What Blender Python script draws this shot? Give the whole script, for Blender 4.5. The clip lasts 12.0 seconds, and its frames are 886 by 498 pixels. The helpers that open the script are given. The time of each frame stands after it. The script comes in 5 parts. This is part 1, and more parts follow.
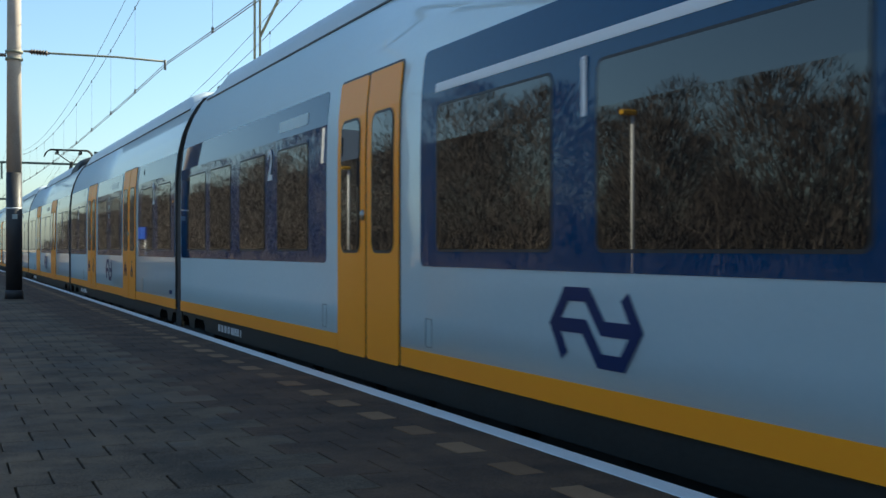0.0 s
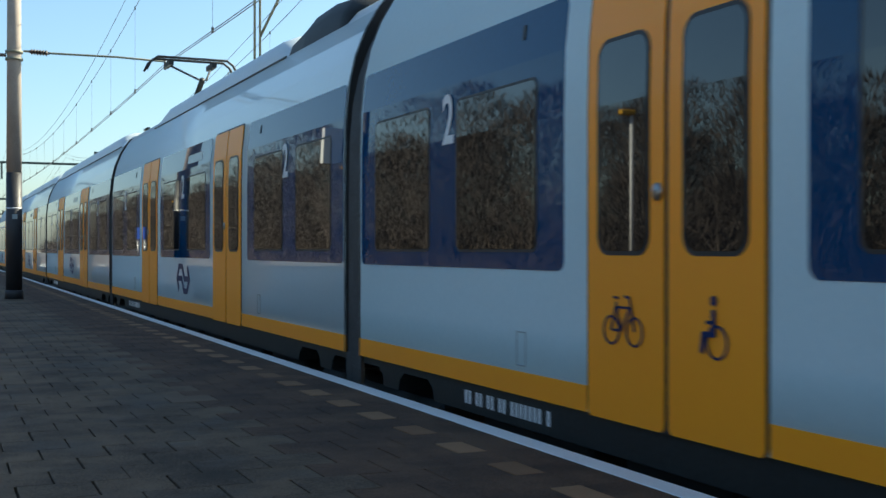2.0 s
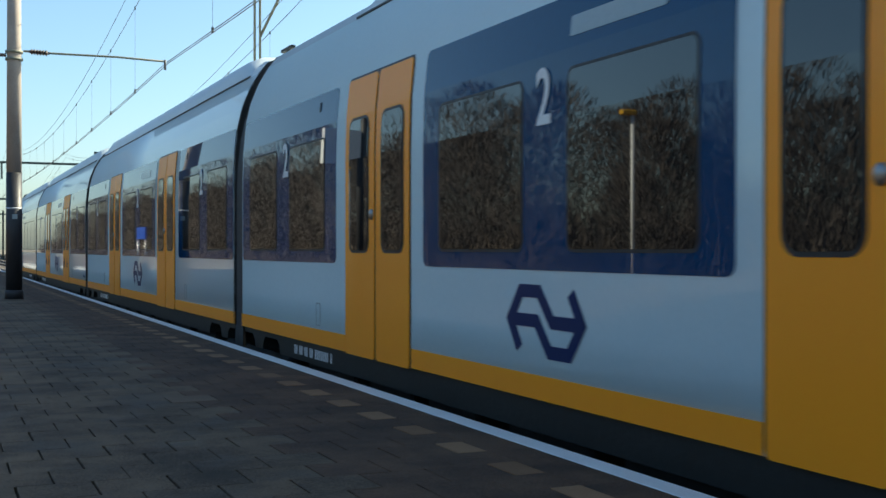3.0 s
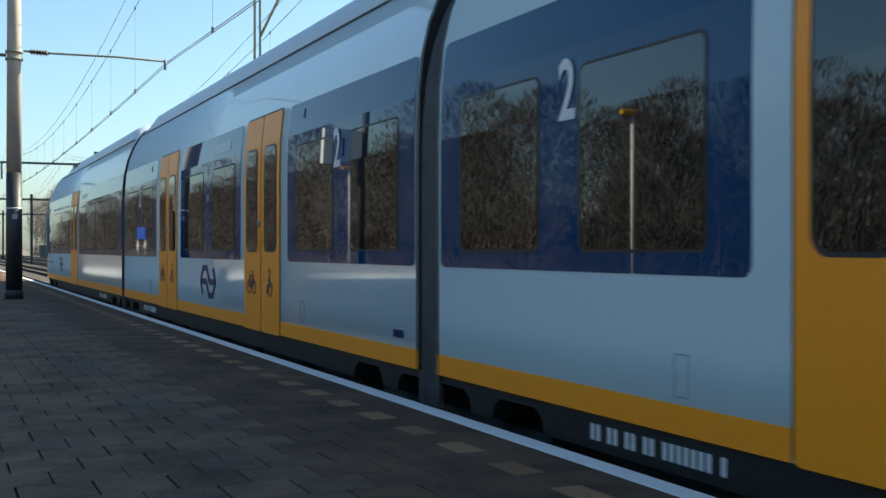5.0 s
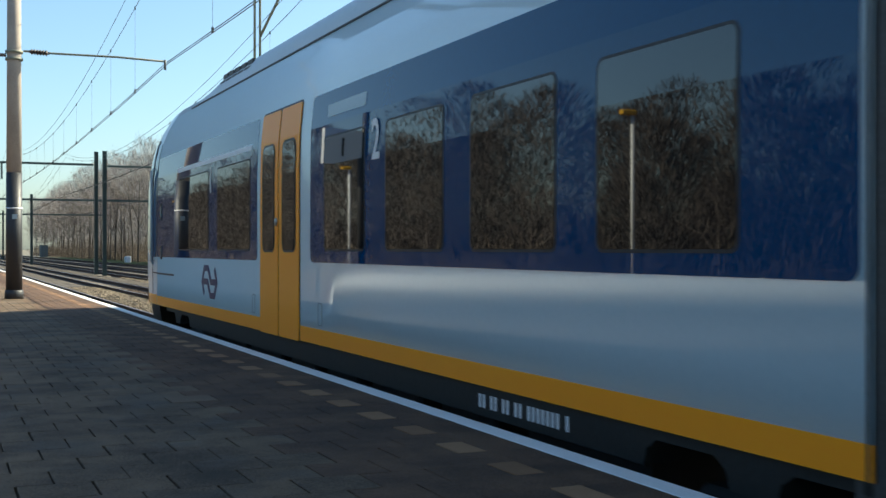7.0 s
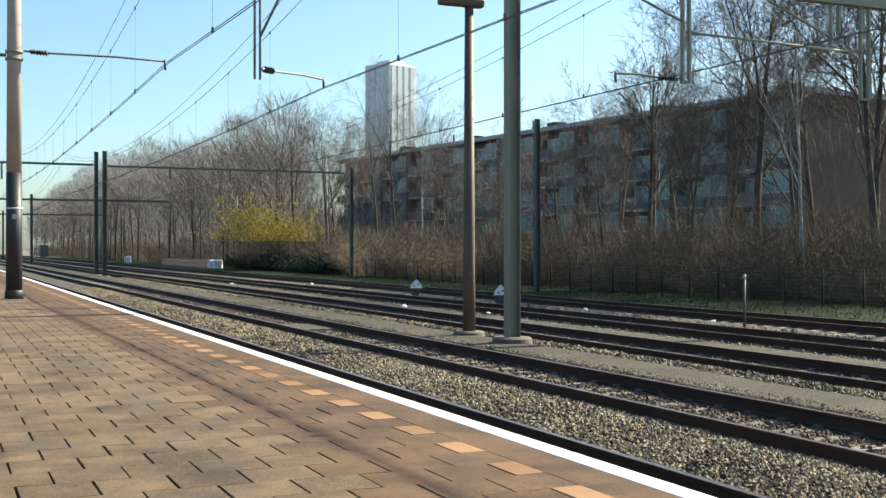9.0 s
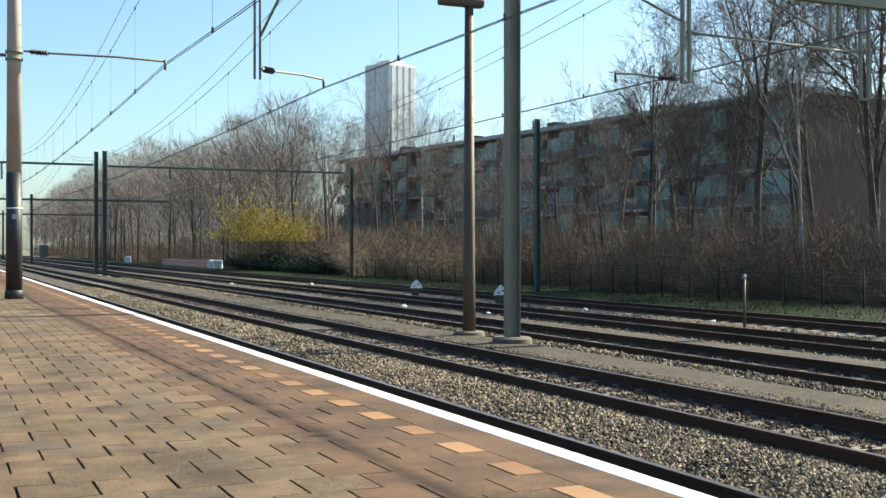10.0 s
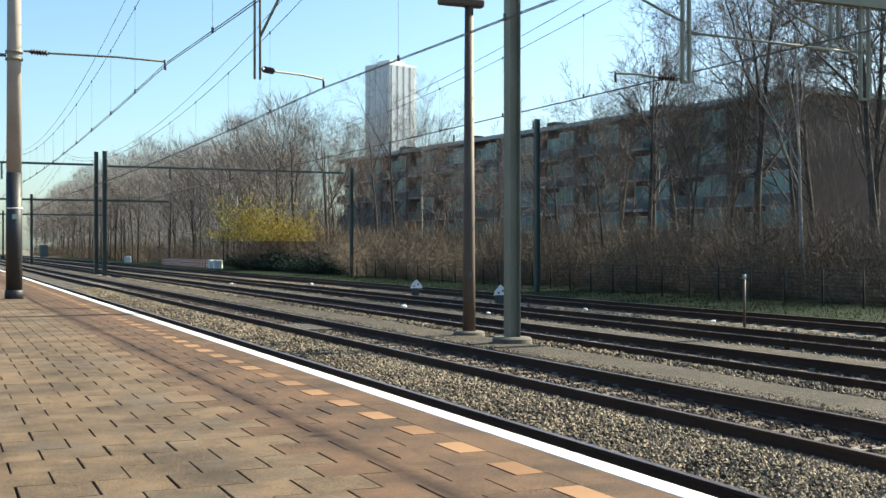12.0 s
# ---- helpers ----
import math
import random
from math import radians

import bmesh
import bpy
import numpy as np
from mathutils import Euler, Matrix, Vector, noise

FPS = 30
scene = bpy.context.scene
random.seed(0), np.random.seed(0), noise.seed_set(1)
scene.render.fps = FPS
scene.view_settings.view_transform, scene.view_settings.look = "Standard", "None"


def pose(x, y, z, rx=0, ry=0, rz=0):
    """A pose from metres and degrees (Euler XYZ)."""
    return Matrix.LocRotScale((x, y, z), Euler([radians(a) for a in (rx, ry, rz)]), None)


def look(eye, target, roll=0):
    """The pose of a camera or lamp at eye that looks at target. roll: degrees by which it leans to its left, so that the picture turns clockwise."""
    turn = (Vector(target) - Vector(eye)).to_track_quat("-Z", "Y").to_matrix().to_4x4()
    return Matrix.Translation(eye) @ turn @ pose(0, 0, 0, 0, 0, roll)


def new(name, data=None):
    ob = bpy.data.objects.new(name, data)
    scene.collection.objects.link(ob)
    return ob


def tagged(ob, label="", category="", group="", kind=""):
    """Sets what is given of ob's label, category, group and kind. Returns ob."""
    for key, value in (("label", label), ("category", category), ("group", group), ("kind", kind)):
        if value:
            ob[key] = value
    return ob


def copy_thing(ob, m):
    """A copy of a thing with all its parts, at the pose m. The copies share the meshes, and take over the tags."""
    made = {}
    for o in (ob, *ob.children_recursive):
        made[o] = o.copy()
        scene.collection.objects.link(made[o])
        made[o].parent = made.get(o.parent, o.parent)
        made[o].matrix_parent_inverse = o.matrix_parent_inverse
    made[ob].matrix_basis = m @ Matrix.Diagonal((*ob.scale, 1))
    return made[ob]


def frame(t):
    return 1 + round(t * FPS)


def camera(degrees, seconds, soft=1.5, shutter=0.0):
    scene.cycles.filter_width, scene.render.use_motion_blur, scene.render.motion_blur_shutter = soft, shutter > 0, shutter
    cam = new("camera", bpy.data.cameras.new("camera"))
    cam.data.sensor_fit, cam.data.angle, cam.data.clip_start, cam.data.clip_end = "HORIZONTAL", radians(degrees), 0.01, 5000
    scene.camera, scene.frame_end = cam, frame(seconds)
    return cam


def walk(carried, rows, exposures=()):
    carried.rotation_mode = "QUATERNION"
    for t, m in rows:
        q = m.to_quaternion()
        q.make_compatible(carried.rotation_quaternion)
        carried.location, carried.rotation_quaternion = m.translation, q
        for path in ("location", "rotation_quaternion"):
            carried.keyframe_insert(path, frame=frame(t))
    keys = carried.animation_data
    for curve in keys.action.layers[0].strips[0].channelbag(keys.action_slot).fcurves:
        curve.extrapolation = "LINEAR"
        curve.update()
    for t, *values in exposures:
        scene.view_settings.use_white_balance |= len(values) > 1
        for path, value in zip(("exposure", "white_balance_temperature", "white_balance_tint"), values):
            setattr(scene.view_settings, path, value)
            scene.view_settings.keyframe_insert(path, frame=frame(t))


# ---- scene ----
cam = camera(42.81, 12.0, 1.5, 0.12)
walk(cam, [(0.0, pose(0, 0, 1.126, 90, 0, -24.2)), (12.0, pose(0, 0, 1.126, 90, 0, -24.2))], [(0.0, 1.48, 5950, -3), (12.0, 1.48, 5950, -3)])

# ---- light ----
sky_world = bpy.data.worlds.new("sky")
scene.world = sky_world
sky_world.use_nodes = True
wn = sky_world.node_tree
sky = wn.nodes.new("ShaderNodeTexSky")
sky.sky_type, sky.sun_disc = "NISHITA", False
sky.sun_elevation, sky.sun_rotation = radians(37), radians(84)
sky.air_density, sky.dust_density, sky.ozone_density = 1.0, 1.35, 2.1
wn.links.new(sky.outputs[0], wn.nodes["Background"].inputs[0])
wn.nodes["Background"].inputs[1].default_value = 0.0745
sun_data = bpy.data.lights.new("sun", "SUN")
sun_data.energy, sun_data.angle, sun_data.color = 5.0, radians(0.5), (1.0, 0.83, 0.62)
sun = new("sun", sun_data)
sun.matrix_basis = look((60, 6, 45.4), (0, 0, 0))


# ---- materials ----
def material(name, a, b, rough=0.7, fine=40.0, coarse=1.5, bump=0.2, metal=0.0, coat=0.0, ior=1.5, vary="", depth=0.01, swing=0.9, world=False, stain=None, grain=4, contrast=1.0):
    """Two colours mixed by a coarse and a fine noise, with relief; vary: 'object' or 'island' adds a change from piece to piece."""
    m = bpy.data.materials.new(name)
    m.use_nodes = True
    t = m.node_tree
    p = t.nodes["Principled BSDF"]
    tc = t.nodes.new("ShaderNodeTexCoord")
    n1, n2 = t.nodes.new("ShaderNodeTexNoise"), t.nodes.new("ShaderNodeTexNoise")
    for n, s in ((n1, coarse), (n2, fine)):
        n.inputs["Scale"].default_value, n.inputs["Detail"].default_value, n.inputs["Roughness"].default_value = s, grain, 0.5 + 0.03 * (grain - 4)
        t.links.new(t.nodes.new("ShaderNodeNewGeometry").outputs["Position"] if world else tc.outputs["Object"], n.inputs["Vector"])
    add = t.nodes.new("ShaderNodeMath")
    add.operation = "ADD"
    t.links.new(n1.outputs[0], add.inputs[0])
    t.links.new(n2.outputs[0], add.inputs[1])
    last = add.outputs[0]
    if vary:
        src = t.nodes.new("ShaderNodeObjectInfo" if vary == "object" else "ShaderNodeNewGeometry")
        rnd = src.outputs["Random"] if vary == "object" else src.outputs["Random Per Island"]
        add2 = t.nodes.new("ShaderNodeMath")
        add2.operation = "MULTIPLY_ADD"
        t.links.new(rnd, add2.inputs[0])
        add2.inputs[1].default_value = swing
        t.links.new(last, add2.inputs[2])
        sub = t.nodes.new("ShaderNodeMath")
        sub.operation = "SUBTRACT"
        t.links.new(add2.outputs[0], sub.inputs[0])
        sub.inputs[1].default_value = swing / 2
        last = sub.outputs[0]
    mr = t.nodes.new("ShaderNodeMapRange")
    mr.inputs["From Min"].default_value, mr.inputs["From Max"].default_value = 1.0 - 0.4 / contrast, 1.0 + 0.4 / contrast
    t.links.new(last, mr.inputs["Value"])
    mix = t.nodes.new("ShaderNodeMix")
    mix.data_type = "RGBA"
    mix.inputs[6].default_value, mix.inputs[7].default_value = (*a, 1), (*b, 1)
    t.links.new(mr.outputs[0], mix.inputs[0])
    colour = mix.outputs[2]
    if stain:
        n3, ramp, mix2 = t.nodes.new("ShaderNodeTexNoise"), t.nodes.new("ShaderNodeMapRange"), t.nodes.new("ShaderNodeMix")
        n3.inputs["Scale"].default_value, n3.inputs["Detail"].default_value = 1.7, 6
        t.links.new(t.nodes.new("ShaderNodeNewGeometry").outputs["Position"], n3.inputs["Vector"])
        ramp.inputs["From Min"].default_value, ramp.inputs["From Max"].default_value, ramp.inputs["To Max"].default_value = 0.52, 0.68, 0.7
        t.links.new(n3.outputs[0], ramp.inputs["Value"])
        mix2.data_type = "RGBA"
        mix2.inputs[7].default_value = (*stain, 1)
        t.links.new(ramp.outputs[0], mix2.inputs[0])
        t.links.new(colour, mix2.inputs[6])
        colour = mix2.outputs[2]
    t.links.new(colour, p.inputs["Base Color"])
    p.inputs["Roughness"].default_value, p.inputs["Metallic"].default_value = rough, metal
    p.inputs["IOR"].default_value, p.inputs["Coat Weight"].default_value = ior, coat
    p.inputs["Coat Roughness"].default_value = 0.04
    if bump:
        bp = t.nodes.new("ShaderNodeBump")
        bp.inputs["Strength"].default_value, bp.inputs["Distance"].default_value = bump, depth
        t.links.new(n2.outputs[0], bp.inputs["Height"])
        t.links.new(bp.outputs[0], p.inputs["Normal"])
    return m


# white paint with the blue of the sky's light put into its colour
M_BODY = material("skylit_white_train_paint", (0.525, 0.65, 0.685), (0.585, 0.70, 0.73), 0.42, 30, 0.5, 0.0, coat=0.45)
M_YELLOW = material("yellow_train_paint", (1.0, 0.335, 0.000), (1.0, 0.36, 0.001), 0.45, 30, 0.7, 0.0, coat=0.1)
M_BLUE = material("blue_train_panel", (0.000, 0.040, 0.115), (0.000, 0.048, 0.14), 0.02, 20, 0.4, 0.0, ior=1.4)
M_GLASS = material("dark_tinted_glass", (0.003, 0.005, 0.007), (0.006, 0.008, 0.010), 0.02, 8, 0.5, 0.0, ior=1.72)
M_NAVY = material("navy_marking", (0.001, 0.018, 0.085), (0.002, 0.023, 0.11), 0.4, 30, 1, 0.0, ior=1.3)
M_WHITE = material("white_marking", (0.72, 0.73, 0.74), (0.8, 0.8, 0.8), 0.4, 30, 1, 0.0)
M_GREY = material("grey_display", (0.30, 0.36, 0.38), (0.36, 0.42, 0.44), 0.25, 30, 1, 0.0)
M_ROOF = material("train_roof_paint", (0.46, 0.53, 0.56), (0.55, 0.61, 0.63), 0.4, 20, 0.6, 0.03)
M_UNDER = material("black_underframe", (0.004, 0.006, 0.006), (0.011, 0.014, 0.014), 0.6, 25, 2, 0.3)
# black apron lifted to grey, standing in for light reflected by the platform
M_APRON = material("apron_black_with_reflection", (0.06, 0.065, 0.062), (0.11, 0.115, 0.108), 0.28, 12, 1.5, 0.0, coat=0.4)
M_BELLOWS = material("grey_black_bellows_fabric", (0.03, 0.031, 0.033), (0.085, 0.088, 0.092), 0.45, 60, 3, 0.1)
M_RUBBER = material("black_rubber", (0.012, 0.012, 0.013), (0.03, 0.03, 0.03), 0.5, 60, 4, 0.1)
M_STEEL = material("dull_steel", (0.25, 0.25, 0.25), (0.4, 0.4, 0.4), 0.35, 40, 3, 0.1, metal=0.9)
M_TILE = material("beige_concrete_tile", (0.034, 0.021, 0.010), (0.180, 0.117, 0.064), 0.9, 75, 1.3, 1.0, vary="object", depth=0.008, swing=0.07, world=True, grain=10, contrast=2.6, stain=(0.100, 0.080, 0.060))
M_TILES = material("beige_concrete_tiles", (0.034, 0.021, 0.010), (0.180, 0.117, 0.064), 0.9, 75, 1.3, 1.0, vary="island", depth=0.008, swing=0.07, world=True, grain=10, contrast=2.6, stain=(0.100, 0.080, 0.060))
M_TILE_RED = material("red_brown_concrete_tile", (0.026, 0.012, 0.005), (0.136, 0.072, 0.034), 0.9, 75, 1.3, 1.0, vary="object", depth=0.008, swing=0.06, world=True, grain=10, contrast=2.6, stain=(0.075, 0.040, 0.021))
M_TILES_RED = material("red_brown_concrete_tiles", (0.026, 0.012, 0.005), (0.136, 0.072, 0.034), 0.9, 75, 1.3, 1.0, vary="island", depth=0.008, swing=0.06, world=True, grain=10, contrast=2.6, stain=(0.075, 0.040, 0.021))
M_FOOT = material("dirty_foot_concrete", (0.085, 0.072, 0.06), (0.17, 0.148, 0.12), 0.9, 30, 2, 0.4)
M_DASH = material("buff_concrete_tile", (0.185, 0.092, 0.036), (0.285, 0.155, 0.07), 0.85, 60, 3, 0.6, vary="object", depth=0.003)
M_DASH_OLD = material("faded_buff_tile", (0.097, 0.059, 0.031), (0.168, 0.106, 0.058), 0.85, 60, 3, 0.6)
M_JOINT = material("dark_joint_sand", (0.03, 0.021, 0.015), (0.07, 0.05, 0.035), 0.95, 90, 3, 0.4)
M_EDGE = material("worn_white_edge_paint", (0.66, 0.66, 0.64), (0.86, 0.86, 0.84), 0.6, 60, 2.5, 0.3)
M_WALL = material("platform_concrete", (0.10, 0.095, 0.09), (0.2, 0.19, 0.18), 0.9, 30, 2, 0.4)
M_BALLAST = material("ballast_bed", (0.024, 0.02, 0.016), (0.115, 0.095, 0.075), 0.95, 22, 0.8, 1.0, depth=0.05)
M_STONE = material("ballast_stone", (0.028, 0.023, 0.018), (0.335, 0.265, 0.178), 0.9, 30, 0.8, 0.2, vary="island")
M_STONE_RUST = material("rusty_ballast_stone", (0.022, 0.014, 0.010), (0.105, 0.07, 0.05), 0.9, 30, 0.8, 0.2, vary="island")
M_RAIL = material("dark_rusty_rail", (0.020, 0.010, 0.006), (0.052, 0.028, 0.016), 0.9, 50, 1, 0.2)
M_HEAD = material("rail_running_surface", (0.12, 0.09, 0.085), (0.22, 0.18, 0.17), 0.35, 50, 1, 0.1, metal=0.7)
M_SLEEPER = material("weathered_sleeper_concrete", (0.08, 0.068, 0.054), (0.20, 0.168, 0.136), 0.9, 40, 2, 0.4, vary="object")
M_PATH = material("sandy_path", (0.036, 0.028, 0.020), (0.081, 0.064, 0.046), 0.95, 45, 0.9, 1.0, depth=0.04, contrast=1.6)
M_GROUND = material("dry_ground", (0.09, 0.08, 0.06), (0.17, 0.15, 0.11), 0.95, 5, 0.1, 0.5)
M_GRASS = material("grass_ground", (0.006, 0.013, 0.005), (0.018, 0.030, 0.011), 0.95, 6, 0.3, 0.8, depth=0.05, ior=1.2)
M_BLADE = material("grass_blades", (0.008, 0.020, 0.005), (0.022, 0.042, 0.010), 1.0, 5, 0.3, 0.0, vary="island", ior=1.15)
M_BARK = material("grey_brown_bark", (0.032, 0.027, 0.023), (0.085, 0.072, 0.06), 0.9, 12, 0.6, 0.4, vary="object")
M_TWIG = material("bare_twigs", (0.085, 0.068, 0.060), (0.18, 0.15, 0.13), 0.9, 12, 0.3, 0.0, vary="object")
M_TWIG_PALE = material("pale_bare_twigs", (0.115, 0.092, 0.078), (0.225, 0.18, 0.15), 0.9, 12, 0.3, 0.0, vary="object")
# paler and greyer than the nearby twigs: far haze put into the colour
M_TWIG_MASS = material("hazed_bare_twigs", (0.165, 0.148, 0.137), (0.33, 0.30, 0.28), 0.9, 3, 0.08, 0.0, vary="island")
M_BIRCH = material("white_birch_bark", (0.10, 0.09, 0.08), (0.52, 0.50, 0.46), 0.8, 9, 1.2, 0.3)
M_SHRUB = material("dry_shrub_twigs", (0.075, 0.056, 0.04), (0.185, 0.142, 0.10), 0.9, 6, 0.3, 0.0, vary="object")
M_SHRUB_PALE = material("pale_dry_shrub_twigs", (0.16, 0.12, 0.075), (0.33, 0.25, 0.165), 0.9, 6, 0.3, 0.0, vary="object")
M_TWIG_BACK = material("brown_twigs_of_the_wood", (0.060, 0.051, 0.046), (0.098, 0.084, 0.075), 0.95, 3, 0.08, 0.0, vary="island", swing=0.4)
M_BLOSSOM = material("yellow_blossom", (0.40, 0.31, 0.035), (0.58, 0.45, 0.07), 0.8, 4, 0.4, 0.0, vary="island")
M_HEDGE = material("dark_hedge_leaves", (0.010, 0.020, 0.012), (0.030, 0.05, 0.027), 0.95, 6, 0.5, 0.0, vary="island")
M_MAST = material("green_grey_mast_paint", (0.15, 0.155, 0.115), (0.25, 0.245, 0.19), 0.6, 30, 1.2, 0.2)
M_MAST_BROWN = material("brown_mast_paint", (0.060, 0.040, 0.028), (0.12, 0.083, 0.058), 0.6, 30, 1.2, 0.2)
M_MAST_GREEN = material("green_mast_paint", (0.034, 0.052, 0.045), (0.068, 0.092, 0.082), 0.6, 30, 1.2, 0.2)
M_CONC = material("pale_mast_concrete", (0.30, 0.25, 0.21), (0.44, 0.38, 0.33), 0.85, 40, 1.5, 0.3)
M_TAR = material("black_mast_paint", (0.016, 0.017, 0.020), (0.035, 0.036, 0.04), 0.5, 40, 1.5, 0.2)
M_FENCE = material("dark_fence_paint", (0.010, 0.013, 0.012), (0.025, 0.03, 0.027), 0.95, 30, 1, 0.1)
M_WIRE = material("overhead_wire_copper", (0.05, 0.05, 0.05), (0.10, 0.095, 0.09), 0.5, 30, 1, 0.0)
M_INSUL = material("brown_insulator", (0.03, 0.02, 0.018), (0.06, 0.04, 0.035), 0.3, 30, 1, 0.0)
M_BRICK = material("red_brown_brick", (0.050, 0.034, 0.028), (0.098, 0.067, 0.053), 0.9, 14, 0.5, 0.3)
M_FASCIA = material("white_fascia", (0.28, 0.30, 0.30), (0.40, 0.42, 0.42), 0.6, 8, 0.3, 0.1)
M_PANEL = material("grey_facade_panel", (0.06, 0.075, 0.085), (0.12, 0.145, 0.155), 0.6, 8, 0.3, 0.1, vary="object")
M_PANE = material("greenish_window_pane", (0.09, 0.21, 0.21), (0.25, 0.41, 0.40), 0.05, 1.2, 0.25, 0.0, vary="object")
M_ROOFING = material("roofing_felt", (0.05, 0.05, 0.05), (0.09, 0.09, 0.09), 0.9, 10, 0.3, 0.2)
# both tower colours are lifted and evened; distance haze is painted into them
M_TOWER = material("hazed_tower_concrete", (0.58, 0.61, 0.64), (0.68, 0.70, 0.72), 0.8, 0.5, 0.05, 0.1)
M_TOWER_WIN = material("hazed_tower_glazing", (0.44, 0.48, 0.52), (0.52, 0.56, 0.60), 0.3, 0.6, 0.1, 0.0)
M_RED = material("red_barrier_paint", (0.5, 0.05, 0.05), (0.6, 0.09, 0.07), 0.5, 20, 1, 0.0)
M_SIGN_BLUE = material("blue_sign", (0.01, 0.04, 0.25), (0.015, 0.05, 0.3), 0.4, 20, 1, 0.0)
M_LAMP_Y = material("yellow_lamp_housing", (0.6, 0.32, 0.01), (0.7, 0.4, 0.02), 0.4, 20, 1, 0.0)


# ---- building blocks ----
def link(name, verts, faces, mats, parent=None, label="", slots=None):
    me = bpy.data.meshes.new(name)
    me.from_pydata(verts, [], faces)
    for m in (mats if isinstance(mats, (list, tuple)) else [mats]):
        me.materials.append(m)
    if slots is not None:
        me.polygons.foreach_set("material_index", slots)
    me.update()
    ob = new(name, me)
    ob.parent = parent
    return tagged(ob, label) if label else ob


def part(name, bm, mat, parent=None, label="", smooth=False):
    me = bpy.data.meshes.new(name)
    bmesh.ops.recalc_face_normals(bm, faces=bm.faces)
    if smooth:
        for f in bm.faces:
            f.smooth = True
    bm.to_mesh(me)
    bm.free()
    for m in (mat if isinstance(mat, (list, tuple)) else [mat]):
        me.materials.append(m)
    ob = new(name, me)
    ob.parent = parent
    return tagged(ob, label) if label else ob


def add_box(bm, x0, x1, y0, y1, z0, z1, bevel=0.0, slot=0):
    vs = [bm.verts.new(c) for c in ((x0, y0, z0), (x1, y0, z0), (x1, y1, z0), (x0, y1, z0), (x0, y0, z1), (x1, y0, z1), (x1, y1, z1), (x0, y1, z1))]
    fs = [bm.faces.new([vs[i] for i in q]) for q in ((3, 2, 1, 0), (4, 5, 6, 7), (0, 1, 5, 4), (1, 2, 6, 5), (2, 3, 7, 6), (3, 0, 4, 7))]
    for f in fs:
        f.material_index = slot
    if bevel:
        bmesh.ops.bevel(bm, geom=list({e for f in fs for e in f.edges}), offset=bevel, segments=1, affect="EDGES")
    return fs


def add_tube(bm, pts, radii, sides=8, cap=True):
    """A tube through pts; radii: one number or one for each point."""
    pts = [Vector(p) for p in pts]
    if not isinstance(radii, (list, tuple)):
        radii = [radii] * len(pts)
    rings = []
    for i, p in enumerate(pts):
        d = (pts[min(i + 1, len(pts) - 1)] - pts[max(i - 1, 0)]).normalized()
        u = d.cross(Vector((0, 0, 1)) if abs(d.z) < 0.9 else Vector((1, 0, 0))).normalized()
        v = d.cross(u)
        rings.append([bm.verts.new(p + (u * math.cos(a) + v * math.sin(a)) * radii[i]) for a in [2 * math.pi * k / sides for k in range(sides)]])
    for a, b in zip(rings, rings[1:]):
        for k in range(sides):
            bm.faces.new((a[k], a[(k + 1) % sides], b[(k + 1) % sides], b[k]))
    if cap:
        bm.faces.new(rings[0][::-1])
        bm.faces.new(rings[-1])


def box_part(name, x0, x1, y0, y1, z0, z1, mat, parent=None, label="", bevel=0.0):
    bm = bmesh.new()
    add_box(bm, x0, x1, y0, y1, z0, z1, bevel)
    return part(name, bm, mat, parent, label)


def tube_part(name, pts, radii, mat, parent=None, label="", sides=8):
    bm = bmesh.new()
    add_tube(bm, pts, radii, sides)
    return part(name, bm, mat, parent, label, sides > 5)


# ---- ground, platform and tracks ----
RAIL_Z = -0.74
BED_Z = -0.93
TRACKS = (4.935, 8.545, 12.82, 16.7, 21.2)


def build_ground():
    bm = bmesh.new()
    bmesh.ops.create_grid(bm, x_segments=2, y_segments=2, size=3000)
    for v in bm.verts:
        v.co.z = -1.15
    tagged(part("ground", bm, M_GROUND), "dry bare soil reaching to the horizon", "ground", kind="structure")
    bm = bmesh.new()
    add_box(bm, 3.25, 23.4, -160, 420, -1.2, BED_Z)
    tagged(part("ballast_bed", bm, M_BALLAST), "grey-brown crushed stone ballast bed under the tracks", "ballast", kind="structure")
    # sandy service path between the second and third track
    bm = bmesh.new()
    n = 120
    rows = []
    for i in range(n + 1):
        y = -20 + i * 2.2
        w = 0.05 * math.sin(y * 0.9) + 0.04 * math.sin(y * 2.3)
        rows.append([bm.verts.new((x, y, z)) for x, z in ((9.8 + w, BED_Z - 0.02), (10.0 + w, BED_Z + 0.10), (11.15 + w, BED_Z + 0.11), (11.4 + w, BED_Z - 0.02))])
    for a, b in zip(rows, rows[1:]):
        for k in range(3):
            bm.faces.new((a[k], a[k + 1], b[k + 1], b[k]))
    tagged(part("path", bm, M_PATH), "beaten grey sand service path between the tracks", "path", kind="structure")
    bm = bmesh.new()
    add_box(bm, 14.2, 15.1, -20, 240, BED_Z - 0.1, BED_Z + 0.08)
    tagged(part("path", bm, M_PATH), "beaten grey sand strip between the far tracks", "path", kind="structure")
    bm = bmesh.new()
    add_box(bm, 23.3, 60, -60, 300, -1.3, -0.98)
    tagged(part("grass_strip", bm, M_GRASS), "dark green grass verge beside the far track", "grass", kind="structure")


